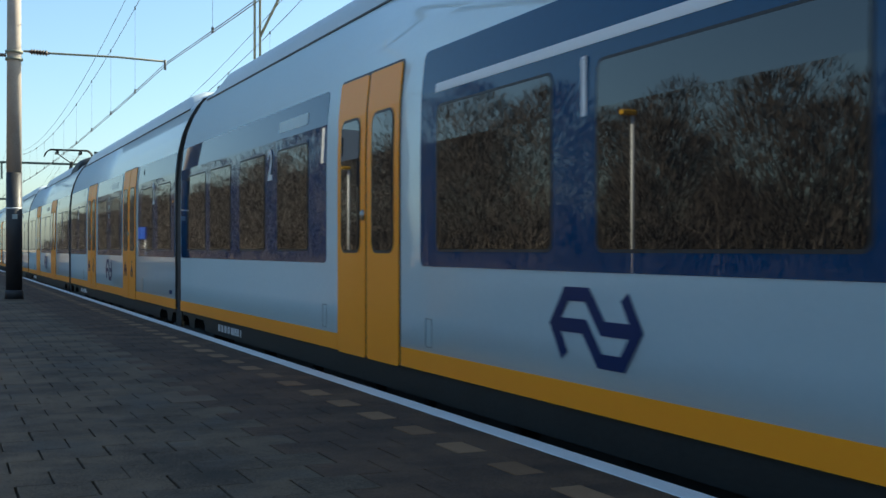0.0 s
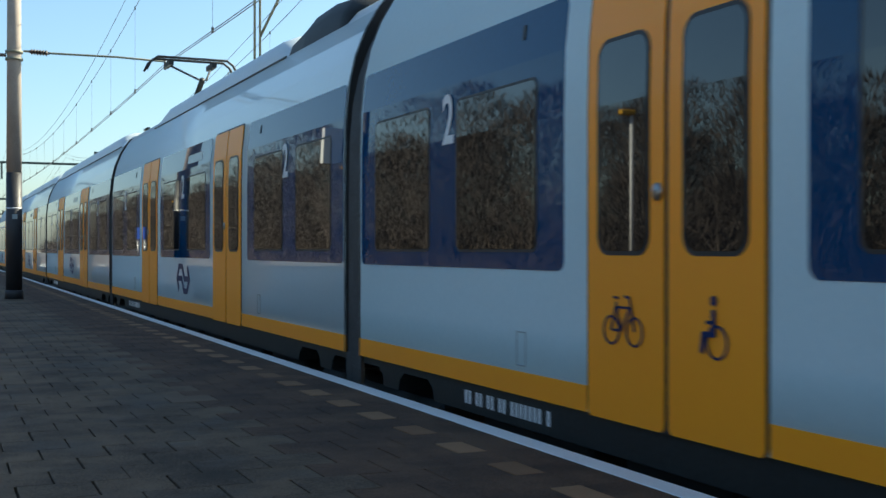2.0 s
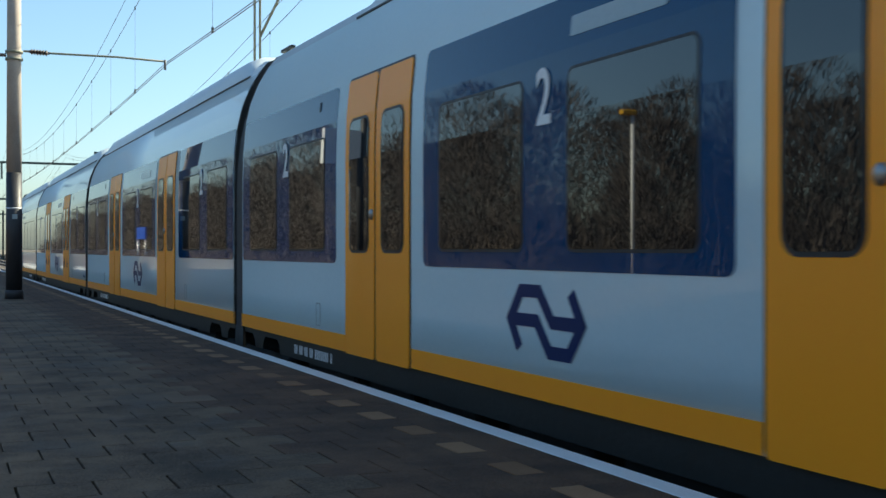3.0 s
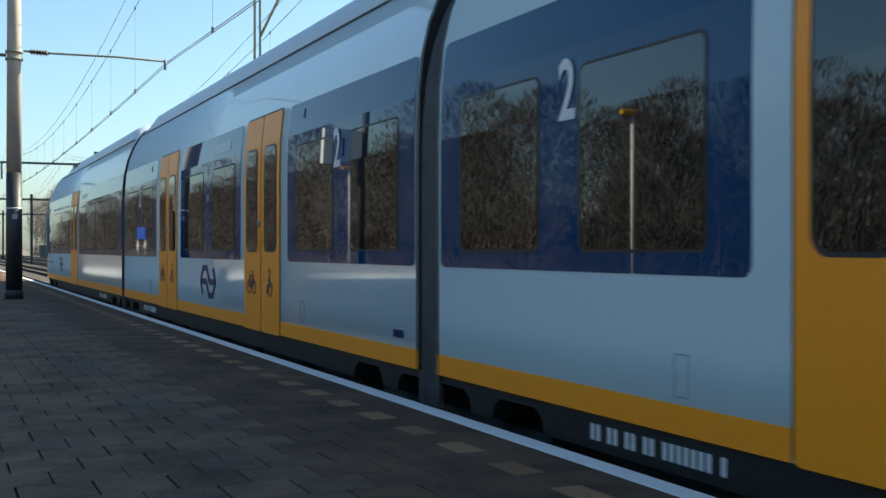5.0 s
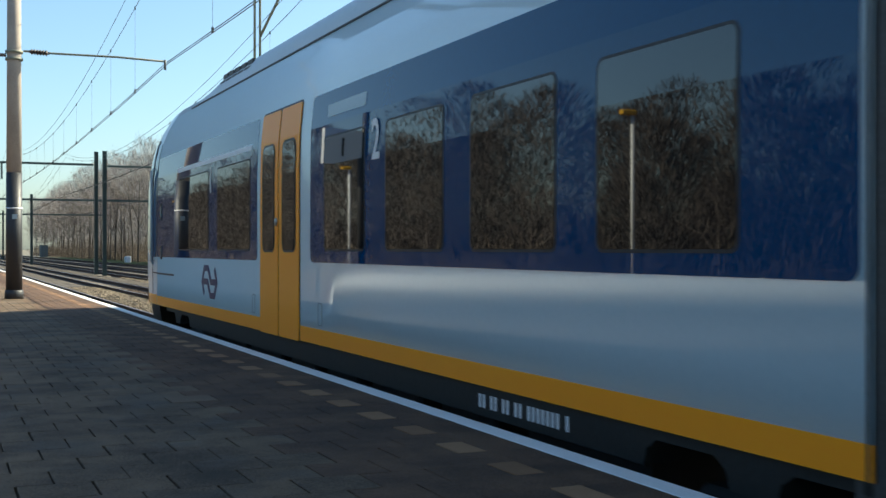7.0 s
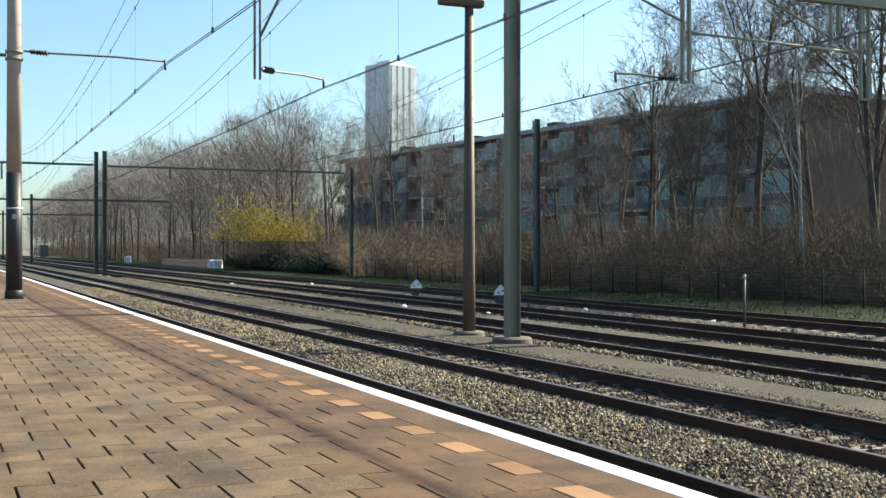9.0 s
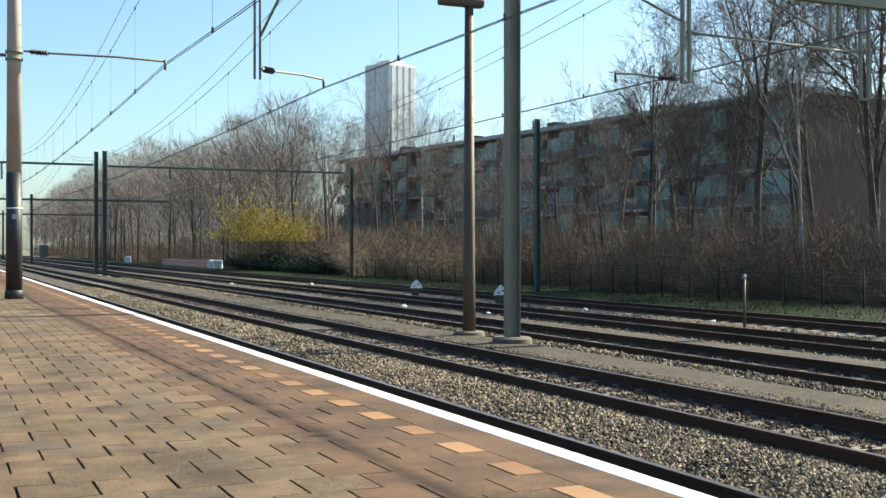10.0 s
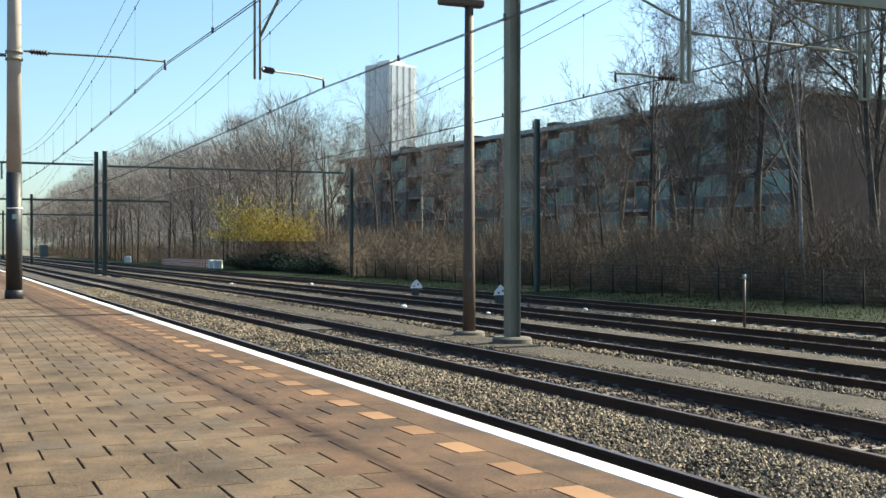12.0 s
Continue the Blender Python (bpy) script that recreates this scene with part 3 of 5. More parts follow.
def middle_car(marks, number):
    car = tagged(new("carriage"), "white commuter train carriage with blue window band and yellow doors", "train carriage", group="carriages of the train")
    e = 0.185
    loft("car_body", e, CAR - e, car, (True, True))
    for a, b in ((e, 4.12), (5.73, 9.99), (11.60, CAR - e)):
        plate("sole_stripe", a, b, TRAIN_BOTTOM, 0.319, 0.004, M_YELLOW, car, 0.0, "yellow stripe along the sill")
    window_band(e + 0.075, 3.85, car, ((0.62, 1.78), (2.3, 3.5)))
    window_band(5.93, 9.74, car, ((6.22, 7.5), (8.1, 9.42)))
    window_band(CAR - 3.85, CAR - e - 0.075, car, ((CAR - 3.5, CAR - 2.3), (CAR - 1.78, CAR - 0.62)))
    door(4.15, 5.7, car, marks)
    door(10.02, 11.57, car, marks)
    logo(7.8, 0.665, car)
    for y in (2.17, CAR - 2.15):
        text_mesh("class_number", "2", 0.52, y, 1.92, 0.012, M_WHITE, car)
    plate("display", 6.5, 7.5, 2.42, 2.545, 0.008, M_GREY, car, 0.02, "pale grey route display")
    if marks:
        for z, w, h in ((1.80, 0.045, 0.10), (2.0, 0.055, 0.09), (2.17, 0.03, 0.11)):
            plate("notice", 7.80 - w, 7.80 + w, z, z + h, 0.008, M_GREY, car, 0.02, "small pale notice")
    else:
        text_mesh("class_number", "2", 0.50, 7.80, 1.92, 0.012, M_WHITE, car)
    for y in (3.3, CAR - 3.3):
        hatch(y, car)
        plate("side_lamp", y - 0.02, y + 0.02, 2.50, 2.60, 0.01, M_RUBBER, car, 0.01)
    underside(e, CAR - e, car, (CAR,))
    number_bars(13.36, car)
    if number in (1, 4):
        bm = bmesh.new()
        at = 0.72
        for n in range(4):
            add_box(bm, SIDE - 0.005, SIDE, at - 0.045, at, 0.39, 0.455)
            at -= 0.06
        tagged(part("number_mark", bm, M_NAVY, car, "row of small navy painted bars"), kind="stuff")
    gangway(CAR, car)
    if number == 2:
        fairing(3.3, 12.2, car)
        # black rounded cover over the gangway end
        bm = bmesh.new()
        sec = [(SIDE + 0.34, 3.43), (SIDE + 0.38, 3.66), (SIDE + 0.50, 3.84), (SIDE + 0.75, 3.95), (0, 3.98)]
        sec += [(-x, z) for x, z in sec[-2::-1]]
        rows = [[bm.verts.new((x, y, 3.43 + (z - 3.43) * k)) for x, z in sec] for y, k in ((1.1, 0.5), (1.4, 0.8), (1.9, 0.92), (2.6, 0.88), (3.2, 0.5))]
        for a, b in zip(rows, rows[1:]):
            for i in range(len(sec) - 1):
                bm.faces.new((a[i], a[i + 1], b[i + 1], b[i]))
        for row in (rows[0], rows[-1]):
            bm.faces.new(row)
        part("roof_cover", bm, M_UNDER, car, "black rounded roof equipment cover", True)
        pantograph(14.1, car)
    else:
        fairing(0.7, CAR - 0.5, car)
        bm = bmesh.new()
        add_tube(bm, [(-0.5, 0.9, 3.6), (-0.5, 0.9, 3.86)], 0.02, 6)
        add_box(bm, -0.53, -0.47, 0.65, 1.15, 3.86, 3.90)
        part("roof_aerial", bm, M_UNDER, car, "small dark roof aerial")
    return car


def pantograph(y, car):
    """A raised single-arm pantograph whose head meets the contact wire."""
    base = box_part("pantograph_base", -0.55, 0.55, y - 1.0, y + 0.6, 3.68, 3.82, M_UNDER, car, "dark pantograph base frame", 0.02)
    top = 5.12
    tube_part("lower_arm", [(0, y + 0.5, 3.82), (0, y - 1.1, 4.55)], 0.06, M_UNDER, base)
    for s in (-1, 1):
        tube_part("upper_arm", [(s * 0.08, y - 1.1, 4.55), (s * 0.45, y + 0.1, top - 0.12)], 0.022, M_UNDER, base, sides=6)
    for e in (-0.17, 0.17):
        tube_part("collector_strip", [(-0.95, y + e, top - 0.28), (-0.86, y + e, top - 0.10), (-0.72, y + e, top), (0.72, y + e, top), (0.86, y + e, top - 0.10), (0.95, y + e, top - 0.28)], 0.028, M_UNDER, base, sides=6)
    for s in (-0.45, 0.45):
        box_part("head_frame", s - 0.05, s + 0.05, y - 0.2, y + 0.4, top - 0.16, top - 0.06, M_UNDER, base)


def along_section(v):
    """The point of the outline at the share v of its length."""
    sec = section()
    runs = [math.dist(a, b) for a, b in zip(sec, sec[1:])]
    f = v * sum(runs)
    for (a, b), r in zip(zip(sec, sec[1:]), runs):
        if f <= r:
            break
        f -= r
    k = min(1.0, f / r)
    return a[0] + (b[0] - a[0]) * k, a[1] + (b[1] - a[1]) * k


def nose_surface(u, v, q0=16.5, q1=19.05):
    """A point of the cab end: u from the straight side to the tip, v along the outline."""
    x, z = along_section(v)
    a = u * math.pi / 2
    k = (z - 1.2) / 2.5 if z > 1.2 else 0.0
    w = math.cos(a) ** 0.5
    ln = math.sin(a) ** 0.75
    drop = 0.34 * max(0.0, k) ** 1.5
    y = q0 + (q1 - q0) * ln * (1 - drop)
    low = max(0.0, 0.75 - z) * 0.45 * ln
    zz = z - max(0.0, z - 1.6) * 0.30 * ln ** 3
    return (x * w, y - low, zz)


def cab(car, s, base):
    """The rounded cab end in white, with a blue windscreen and a yellow foot."""
    NU, NV = 56, 260
    pts = [[nose_surface(i / NU * 0.999, j / NV) for j in range(NV + 1)] for i in range(NU + 1)]

    def pick(name, test, mat, out, label):
        vs, fs, seen = [], [], {}
        for i in range(NU):
            for j in range(NV):
                q = [pts[i][j], pts[i + 1][j], pts[i + 1][j + 1], pts[i][j + 1]]
                c = [sum(p[k] for p in q) / 4 for k in range(3)]
                if not test(i / NU, c):
                    continue
                ids = []
                for a, b in ((i, j), (i + 1, j), (i + 1, j + 1), (i, j + 1)):
                    if (a, b) not in seen:
                        p = pts[a][b]
                        d = Vector((p[0], (p[1] - 15.8) * 0.6, 0))
                        d = d.normalized() * out if out else Vector()
                        seen[(a, b)] = len(vs)
                        vs.append((p[0] + d.x, base + s * (p[1] + d.y), p[2]))
                    ids.append(seen[(a, b)])
                fs.append(ids)
        ob = link(name, vs, fs, mat, car, label)
        for p in ob.data.polygons:
            p.use_smooth = True

    def front_edge(z):
        if z < 1.8:
            return 16.7 + 1.5 * math.sqrt(max(0.0, 1 - ((1.8 - z) / 0.83) ** 2))
        return 18.2 - 0.25 * (z - 1.8) ** 2

    def glazing(side):
        vs, fs, rows = [], [], 0
        for j in range(NV // 2):
            v = j / NV
            z = along_section(v)[1]
            if not 0.975 < z < 2.95:
                continue
            lo, hi = 0.0, 0.999
            for k in range(24):
                mid = (lo + hi) / 2
                lo, hi = (mid, hi) if nose_surface(mid, v)[1] < front_edge(z) else (lo, mid)
            for k in range(21):
                p = nose_surface(lo * k / 20, v)
                out = Vector((p[0], (p[1] - 16.0) * 0.5, 0)).normalized() * 0.010
                vs.append((side * -(p[0] + out.x), base + s * (p[1] + out.y), p[2]))
            rows += 1
        for i in range(rows - 1):
            fs += [(i * 21 + k, i * 21 + k + 1, i * 21 + 22 + k, i * 21 + 21 + k) for k in range(20)]
        ob = link("cab_glazing", vs, fs, M_BLUE, car, "glossy blue wrap-around cab glazing")
        for p in ob.data.polygons:
            p.use_smooth = True
    pick("cab_shell", lambda u, c: True, M_BODY, 0.0, "rounded white cab end")
    glazing(-1)
    glazing(1)

    def skirt_top(u):
        return 0.163 + 1.9 * max(0.0, u - 0.2) ** 1.3
    pick("cab_stripe", lambda u, c: skirt_top(u) - 0.03 < c[2] < 0.33, M_YELLOW, 0.006, "yellow stripe round the cab foot")
    pick("cab_apron", lambda u, c: u > 0.19 and c[2] < skirt_top(u), M_APRON, 0.012, "glossy black apron rising round the nose, its reflected light painted grey")
    bm = bmesh.new()
    rows = []
    for z, k, back in ((0.16, 0.975, 0.0), (-0.1, 0.95, 0.05), (-0.35, 0.90, 0.2), (-0.5, 0.82, 0.4)):
        ring_pts = []
        for j in range(41):
            p = nose_surface(0.999 * (1 - abs(j - 20) / 20), 0.0)
            side = -1 if j <= 20 else 1
            ring_pts.append(bm.verts.new((side * abs(p[0]) * k, base + s * (p[1] - back), z)))
        rows.append(ring_pts)
    for a, b in zip(rows, rows[1:]):
        for j in range(40):
            bm.faces.new((a[j], a[j + 1], b[j + 1], b[j]))
    part("cab_skirt", bm, M_UNDER, car, "black skirt under the cab", True)
    for y, x, m in ((16.87, -1.455, M_GREY),):
        tube_part("grab_rail", [(x + 0.05, base + s * y, 0.86), (x, base + s * y, 0.90), (x, base + s * y, 2.50), (x + 0.05, base + s * y, 2.54)], 0.022, m, car, "upright cab grab rail", 6)
    v_seam = next(j / NV for j in range(NV) if along_section(j / NV)[1] > 0.92)
    seam = [nose_surface(0.02 + 0.045 * k, v_seam) for k in range(20)]
    tube_part("cab_seam", [(p[0] - 0.001, base + s * p[1], p[2]) for p in seam], 0.006, M_RUBBER, car, sides=5)
    v_low = next(j / NV for j in range(NV) if along_section(j / NV)[1] > 0.705)
    seam = [nose_surface(0.062, v_seam * (0.25 + 0.75 * k / 10)) for k in range(11)]
    tube_part("cab_door_seam", [(p[0] - 0.001, base + s * p[1], p[2]) for p in seam], 0.007, M_RUBBER, car, sides=5)
    seam = [nose_surface(0.062 * k / 6, v_low) for k in range(7)]
    tube_part("cab_seam", [(p[0] - 0.001, base + s * p[1], p[2]) for p in seam], 0.015, M_RUBBER, car, sides=5)
    plate("cab_seam", *sorted((base + s * 15.0, base + s * 16.5)), 0.69, 0.72, 0.003, M_RUBBER, car)
    seam = [nose_surface(0.055, v_seam + (0.32 - v_seam) * k / 14) for k in range(15)]
    tube_part("rail_recess", [(p[0] + 0.028, base + s * (p[1] + 0.05), p[2]) for p in seam], 0.05, M_RUBBER, car, "black recess behind the grab rail", 8)
    for z0, z1 in ((1.62, 1.90), (0.95, 1.18)):
        plate("cab_handle", *sorted((base + s * 16.02, base + s * 16.15)), z0, z1, 0.012, M_RUBBER, car, 0.05, "black recessed cab door handle")
        plate("handle_bar", *sorted((base + s * 16.06, base + s * 16.10)), z0 + 0.04, z1 - 0.04, 0.02, M_STEEL, car, 0.015, "steel handle bar")
    bm = bmesh.new()
    bmesh.ops.create_uvsphere(bm, u_segments=12, v_segments=8, radius=0.09)
    bmesh.ops.transform(bm, matrix=Matrix.Translation((-0.85, base + s * 18.55, 0.85)), verts=bm.verts)
    part("headlight", bm, M_GLASS, car, "dark round headlight", True)


def end_car(s):
    """A carriage with a cab; s: 1 with the cab towards +y, -1 towards -y. Its other end is at y = 0."""
    car = tagged(new("carriage"), "white cab carriage with blue window bands and yellow doors", "train carriage", group="carriages of the train")

    def span(a, b):
        return (a, b) if s > 0 else (-b, -a)
    near = 0.09 if s > 0 else 0.185
    loft("car_body", *span(near, 16.5), car, (s > 0, s < 0))
    for a, b in ((near, 7.79 if s < 0 else 8.07), (9.40 if s < 0 else 9.68, 16.5)):
        plate("sole_stripe", *span(a, b), TRAIN_BOTTOM, 0.319, 0.004, M_YELLOW, car, 0.0, "yellow stripe along the sill")
    shift = 0.0 if s > 0 else -0.4
    panes = ((0.95 + shift / 2, 2.2 + shift / 2), (2.7 + shift, 3.9 + shift), (4.4 + shift, 5.58 + shift), (6.12 + shift, 7.25 + shift))
    door_at = (8.1, 9.65) if s > 0 else (7.82, 9.37)
    window_band(*span(near + 0.075, 7.72 if s > 0 else 7.45), car, [span(*p) for p in panes])
    nose_panes = ((10.15, 11.9), (12.45, 14.55))
    window_band(*span(9.82, 16.48), car, [span(*p) for p in nose_panes])
    plate("class_stripe", *span(10.1, 14.7), 2.33, 2.40, 0.008, M_WHITE, car, 0.0, "white first class stripe above the windows")
    text_mesh("class_number", "1", 0.50, s * 12.3, 1.92, 0.012, M_WHITE, car)
    text_mesh("class_number", "2", 0.50, s * (5.82 + shift), 1.92, 0.012, M_WHITE, car)
    door(*span(*door_at), car)
    logo(s * 12.4, 0.665, car)
    plate("display", *span(6.12 + shift, 7.2 + shift), 2.42, 2.545, 0.008, M_GREY, car, 0.02, "pale grey route display")
    for y in (9.98, 7.4):
        hatch(s * y, car)
    cab(car, s, 0.0)
    underside(*span(near, 15.8), car, (s * 13.2,) if s > 0 else (-13.2, 0.0))
    fairing(*span(0.6, 15.2), car, 0.7 if s > 0 else 1.8, 1.8 if s > 0 else 0.7)
    bm = bmesh.new()
    for k in range(5):
        for j in range(2):
            y = s * (11.9 + k * 0.36)
            add_box(bm, SIDE + 0.40 + j * 0.05, SIDE + 0.44 + j * 0.05, y - 0.13, y + 0.13, 3.56 + j * 0.11, 3.63 + j * 0.11)
    part("vent_louvres", bm, M_RUBBER, car, "black slotted roof vents")
    number_bars(3.85 if s > 0 else -2.65, car)
    if s < 0:
        gangway(0.0, car)
    return car


GANGWAY_START = 18.07


UNEVEN = {0.5: -0.03, 1.5: -0.08, 2.0: 0.08, 2.5: -0.02, 3.0: 0.07, 5.0: 0.03, 6.5: -0.12}


def travelled(t):
    """Metres that the train has gone at t seconds; it brakes gently."""
    return UNEVEN.get(t, 0.0) + 12.262 * t - 0.169 * t * t - 0.0425 * max(0.0, t - 6.2) ** 3 + (0.34 if t > 8.95 else -0.10 if t > 8.85 else 0.0)


def build_train():
    cars = [(end_car(-1), 0.0)]
    for i in range(4):
        cars.append((middle_car(i in (0, 3), i + 1), i * CAR))
    cars.append((end_car(1), 4 * CAR))
    return cars


# ---- masts and overhead line ----
def mast_h(name, x, y, z0, z1, w, mat, label, base=True):
    """A steel H-section mast on a concrete block."""
    mast = tagged(new(name), label, "mast")
    bm = bmesh.new()
    a, t = w / 2, w / 2 - 0.02
    outline = [(-a, -a), (-t, -a), (-t, -0.012), (t, -0.012), (t, -a), (a, -a), (a, a), (t, a), (t, 0.012), (-t, 0.012), (-t, a), (-a, a)]
    rings = [[bm.verts.new((x + p, y + q, z)) for p, q in outline] for z in (z0, z1)]
    for k in range(12):
        bm.faces.new((rings[0][k], rings[0][(k + 1) % 12], rings[1][(k + 1) % 12], rings[1][k]))
    part("shaft", bm, mat, mast)
    if base:
        bm = bmesh.new()
        add_tube(bm, [(x, y, z0 - 0.25), (x, y, z0 - 0.1), (x, y, z0 + 0.04), (x, y, z0 + 0.07)], [0.44, 0.43, 0.41, 0.37], 24)
        part("concrete_foot", bm, M_FOOT, mast, "weathered concrete foot")
    return mast


def insulator(bm, p, d):
    p, d = Vector(p), Vector(d).normalized()
    add_tube(bm, [p + d * 0.031 * k for k in range(15)], [0.03] + [0.075 if k % 2 else 0.035 for k in range(13)] + [0.03], 8)


def steady_arm(x0, y0, z0, x1, y1, z1, parent):
    """An insulated arm from a post to the contact wire."""
    a, b = Vector((x0, y0, z0)), Vector((x1, y1, z1))
    d = (b - a).normalized()
    bm = bmesh.new()
    insulator(bm, a + d * 0.12, d)
    part("insulator", bm, M_INSUL, parent, "ribbed brown insulator")
    m = a + (b - a) * 0.65 + Vector((0, 0, 0.06))
    tube_part("steady_arm", [a, a + d * 0.5, m, b + Vector((0, 0, 0.06)), b], 0.026, M_MAST, parent, "thin steady arm", 6)
    tube_part("wire_clamp", [b + Vector((0, 0, 0.10)), b + Vector((0, 0, -0.14))], 0.03, M_WIRE, parent, sides=6)


def build_masts():
    # round concrete mast on the platform, black to above head height
    mast = tagged(new("platform_mast"), "round concrete mast with a black painted foot on the platform", "mast")
    X, Y = 1.63, 27.3
    tube_part("shaft", [(X, Y, 2.85), (X, Y, 9.2)], [0.165, 0.14], M_CONC, mast, "pale weathered concrete shaft", 20)
    tube_part("painted_foot", [(X, Y, 0.2), (X, Y, 2.85)], [0.18, 0.172], M_TAR, mast, "black painted lower shaft", 20)
    tube_part("foot_collar", [(X, Y, -0.02), (X, Y, 0.18), (X, Y, 0.2)], [0.205, 0.2, 0.18], M_TAR, mast, "", 20)
    for z in (5.42, 5.58):
        tube_part("clamp_ring", [(X, Y, z - 0.03), (X, Y, z + 0.03)], 0.19, M_MAST, mast, "steel clamp ring", 16)
    box_part("number_plate", X - 0.05, X + 0.06, Y - 0.188, Y - 0.178, 1.80, 1.91, M_GREY, mast, "small white plate")
    tube_part("warning_band", [(X, Y, 2.03), (X, Y, 2.06)], 0.182, M_WHITE, mast, "thin white band", 20)
    box_part("side_bracket", X - 0.75, X - 0.17, Y - 0.05, Y + 0.05, 5.47, 5.53, M_MAST_BROWN, mast)
    steady_arm(X + 0.2, Y, 5.62, 4.93, 26.9, 5.47, mast)

    lamp = tagged(new("lamp_post"), "brown tapered lamp post with a flat box head", "lamp post")
    X, Y = 11.1, 23.25
    tube_part("post", [(X, Y, -0.85), (X, Y, 0.6), (X, Y, 6.66)], [0.15, 0.14, 0.10], M_MAST_BROWN, lamp, "", 14)
    bm = bmesh.new()
    add_box(bm, X - 0.75, X + 0.35, Y - 0.12, Y + 0.12, 6.64, 6.82, 0.03)
    part("lamp_head", bm, M_MAST_BROWN, lamp, "flat brown box head")
    bm = bmesh.new()
    add_tube(bm, [(X, Y, -1.05), (X, Y, -0.86), (X, Y, -0.77), (X, Y, -0.74)], [0.38, 0.37, 0.35, 0.31], 24)
    part("concrete_foot", bm, M_FOOT, lamp, "weathered concrete foot")
    box_part("small_plate", X - 0.07, X + 0.03, Y - 0.155, Y - 0.142, 0.48, 0.62, M_FOOT, lamp)

    portal = mast_h("portal_mast", 11.0, 20.95, -0.78, 9.4, 0.26, M_MAST, "green-grey steel portal mast on a concrete foot")
    box_part("portal_beam", 11.13, 32, 20.83, 21.07, 7.02, 7.30, M_MAST, portal, "green-grey steel portal beam")
    for x, z, w in ((15.4, 4.85, 0.09), (19.75, 6.05, 0.12), (20.7, 4.75, 0.13)):
        bm = bmesh.new()
        for s in (-1, 1):
            add_box(bm, x + s * w - 0.025, x + s * w + 0.025, 20.9, 21.0, z, 7.02)
        add_box(bm, x - w, x + w, 20.92, 20.98, z, z + 0.06)
        part("hanger_post", bm, M_MAST, portal, "green-grey hanger under the beam")
    for x0, z0, x1, z1 in ((13.2, 7.02, 15.4, 6.2), (15.4, 6.0, 20.7, 5.9), (17.5, 7.02, 19.9, 6.1)):
        tube_part("brace", [(x0, 20.95, z0), (x1, 20.95, z1)], 0.03, M_MAST, portal, sides=6)
    steady_arm(15.3, 20.95, 4.95, 13.9, 21.5, 5.0, portal)
    # beam towards the platform mast, above the picture, with the hanger over the second track
    tube_part("span_beam", [(1.63, 27.3, 8.6), (11.0, 20.95, 8.6)], 0.11, M_MAST, portal, "steel beam between the masts", 8)
    for s in (-0.06, 0.06):
        tube_part("hanger_post", [(6.4 + s, 24.1, 8.6), (6.4 + s, 24.1, 4.82)], 0.028, M_MAST, portal, sides=6)
    tube_part("brace", [(6.46, 24.1, 5.75), (7.6, 23.3, 8.4)], 0.03, M_MAST, portal, sides=6)
    steady_arm(6.46, 24.15, 5.07, 8.5, 25.9, 5.13, portal)

    far = mast_h("portal_mast", 11.0, 83.2, -0.85, 8.1, 0.28, M_MAST_GREEN, "dark steel mast of a far track portal")
    far2 = mast_h("portal_mast", 11.0, 87.8, -0.85, 8.4, 0.28, M_MAST_GREEN, "dark steel mast of a far track portal")
    box_part("portal_beam", -2, 10.8, 87.75, 87.9, 7.34, 7.5, M_MAST_GREEN, far2, "dark steel beam over the tracks")
    box_part("portal_beam", 11.2, 28.9, 83.13, 83.27, 6.95, 7.09, M_MAST_GREEN, far, "dark steel beam over the tracks")
    for x, o, y in ((4.4, far2, 87.8), (15.6, far, 83.2), (20.0, far, 83.2)):
        box_part("hanger_post", x - 0.06, x + 0.06, y - 0.06, y + 0.06, 6.2, 7.34 if o is far2 else 6.95, M_MAST_GREEN, o)
    for k in range(3):
        bm = bmesh.new()
        x = (2.0, 5.6, 18.0)[k]
        y, z = (87.8, 83.2)[k == 2], (7.5, 7.5, 7.09)[k]
        insulator(bm, (x, y, z), (0, 0, 1))
        part("insulator", bm, M_INSUL, far2 if k < 2 else far)
    for x, y, z1 in ((28.8, 81.0, 7.3), (27.4, 49.5, 7.6)):
        mast_h("side_mast", x, y, -0.98, z1, 0.22, M_MAST_GREEN, "green steel mast beside the fence", False)
    for y in (150, 215):
        m = mast_h("portal_mast", 11.0, y, -0.9, 8.0, 0.3, M_MAST_GREEN, "dark steel mast of a far track portal", False)
        box_part("portal_beam", 0, 28, y - 0.1, y + 0.1, 7.2, 7.45, M_MAST_GREEN, m)


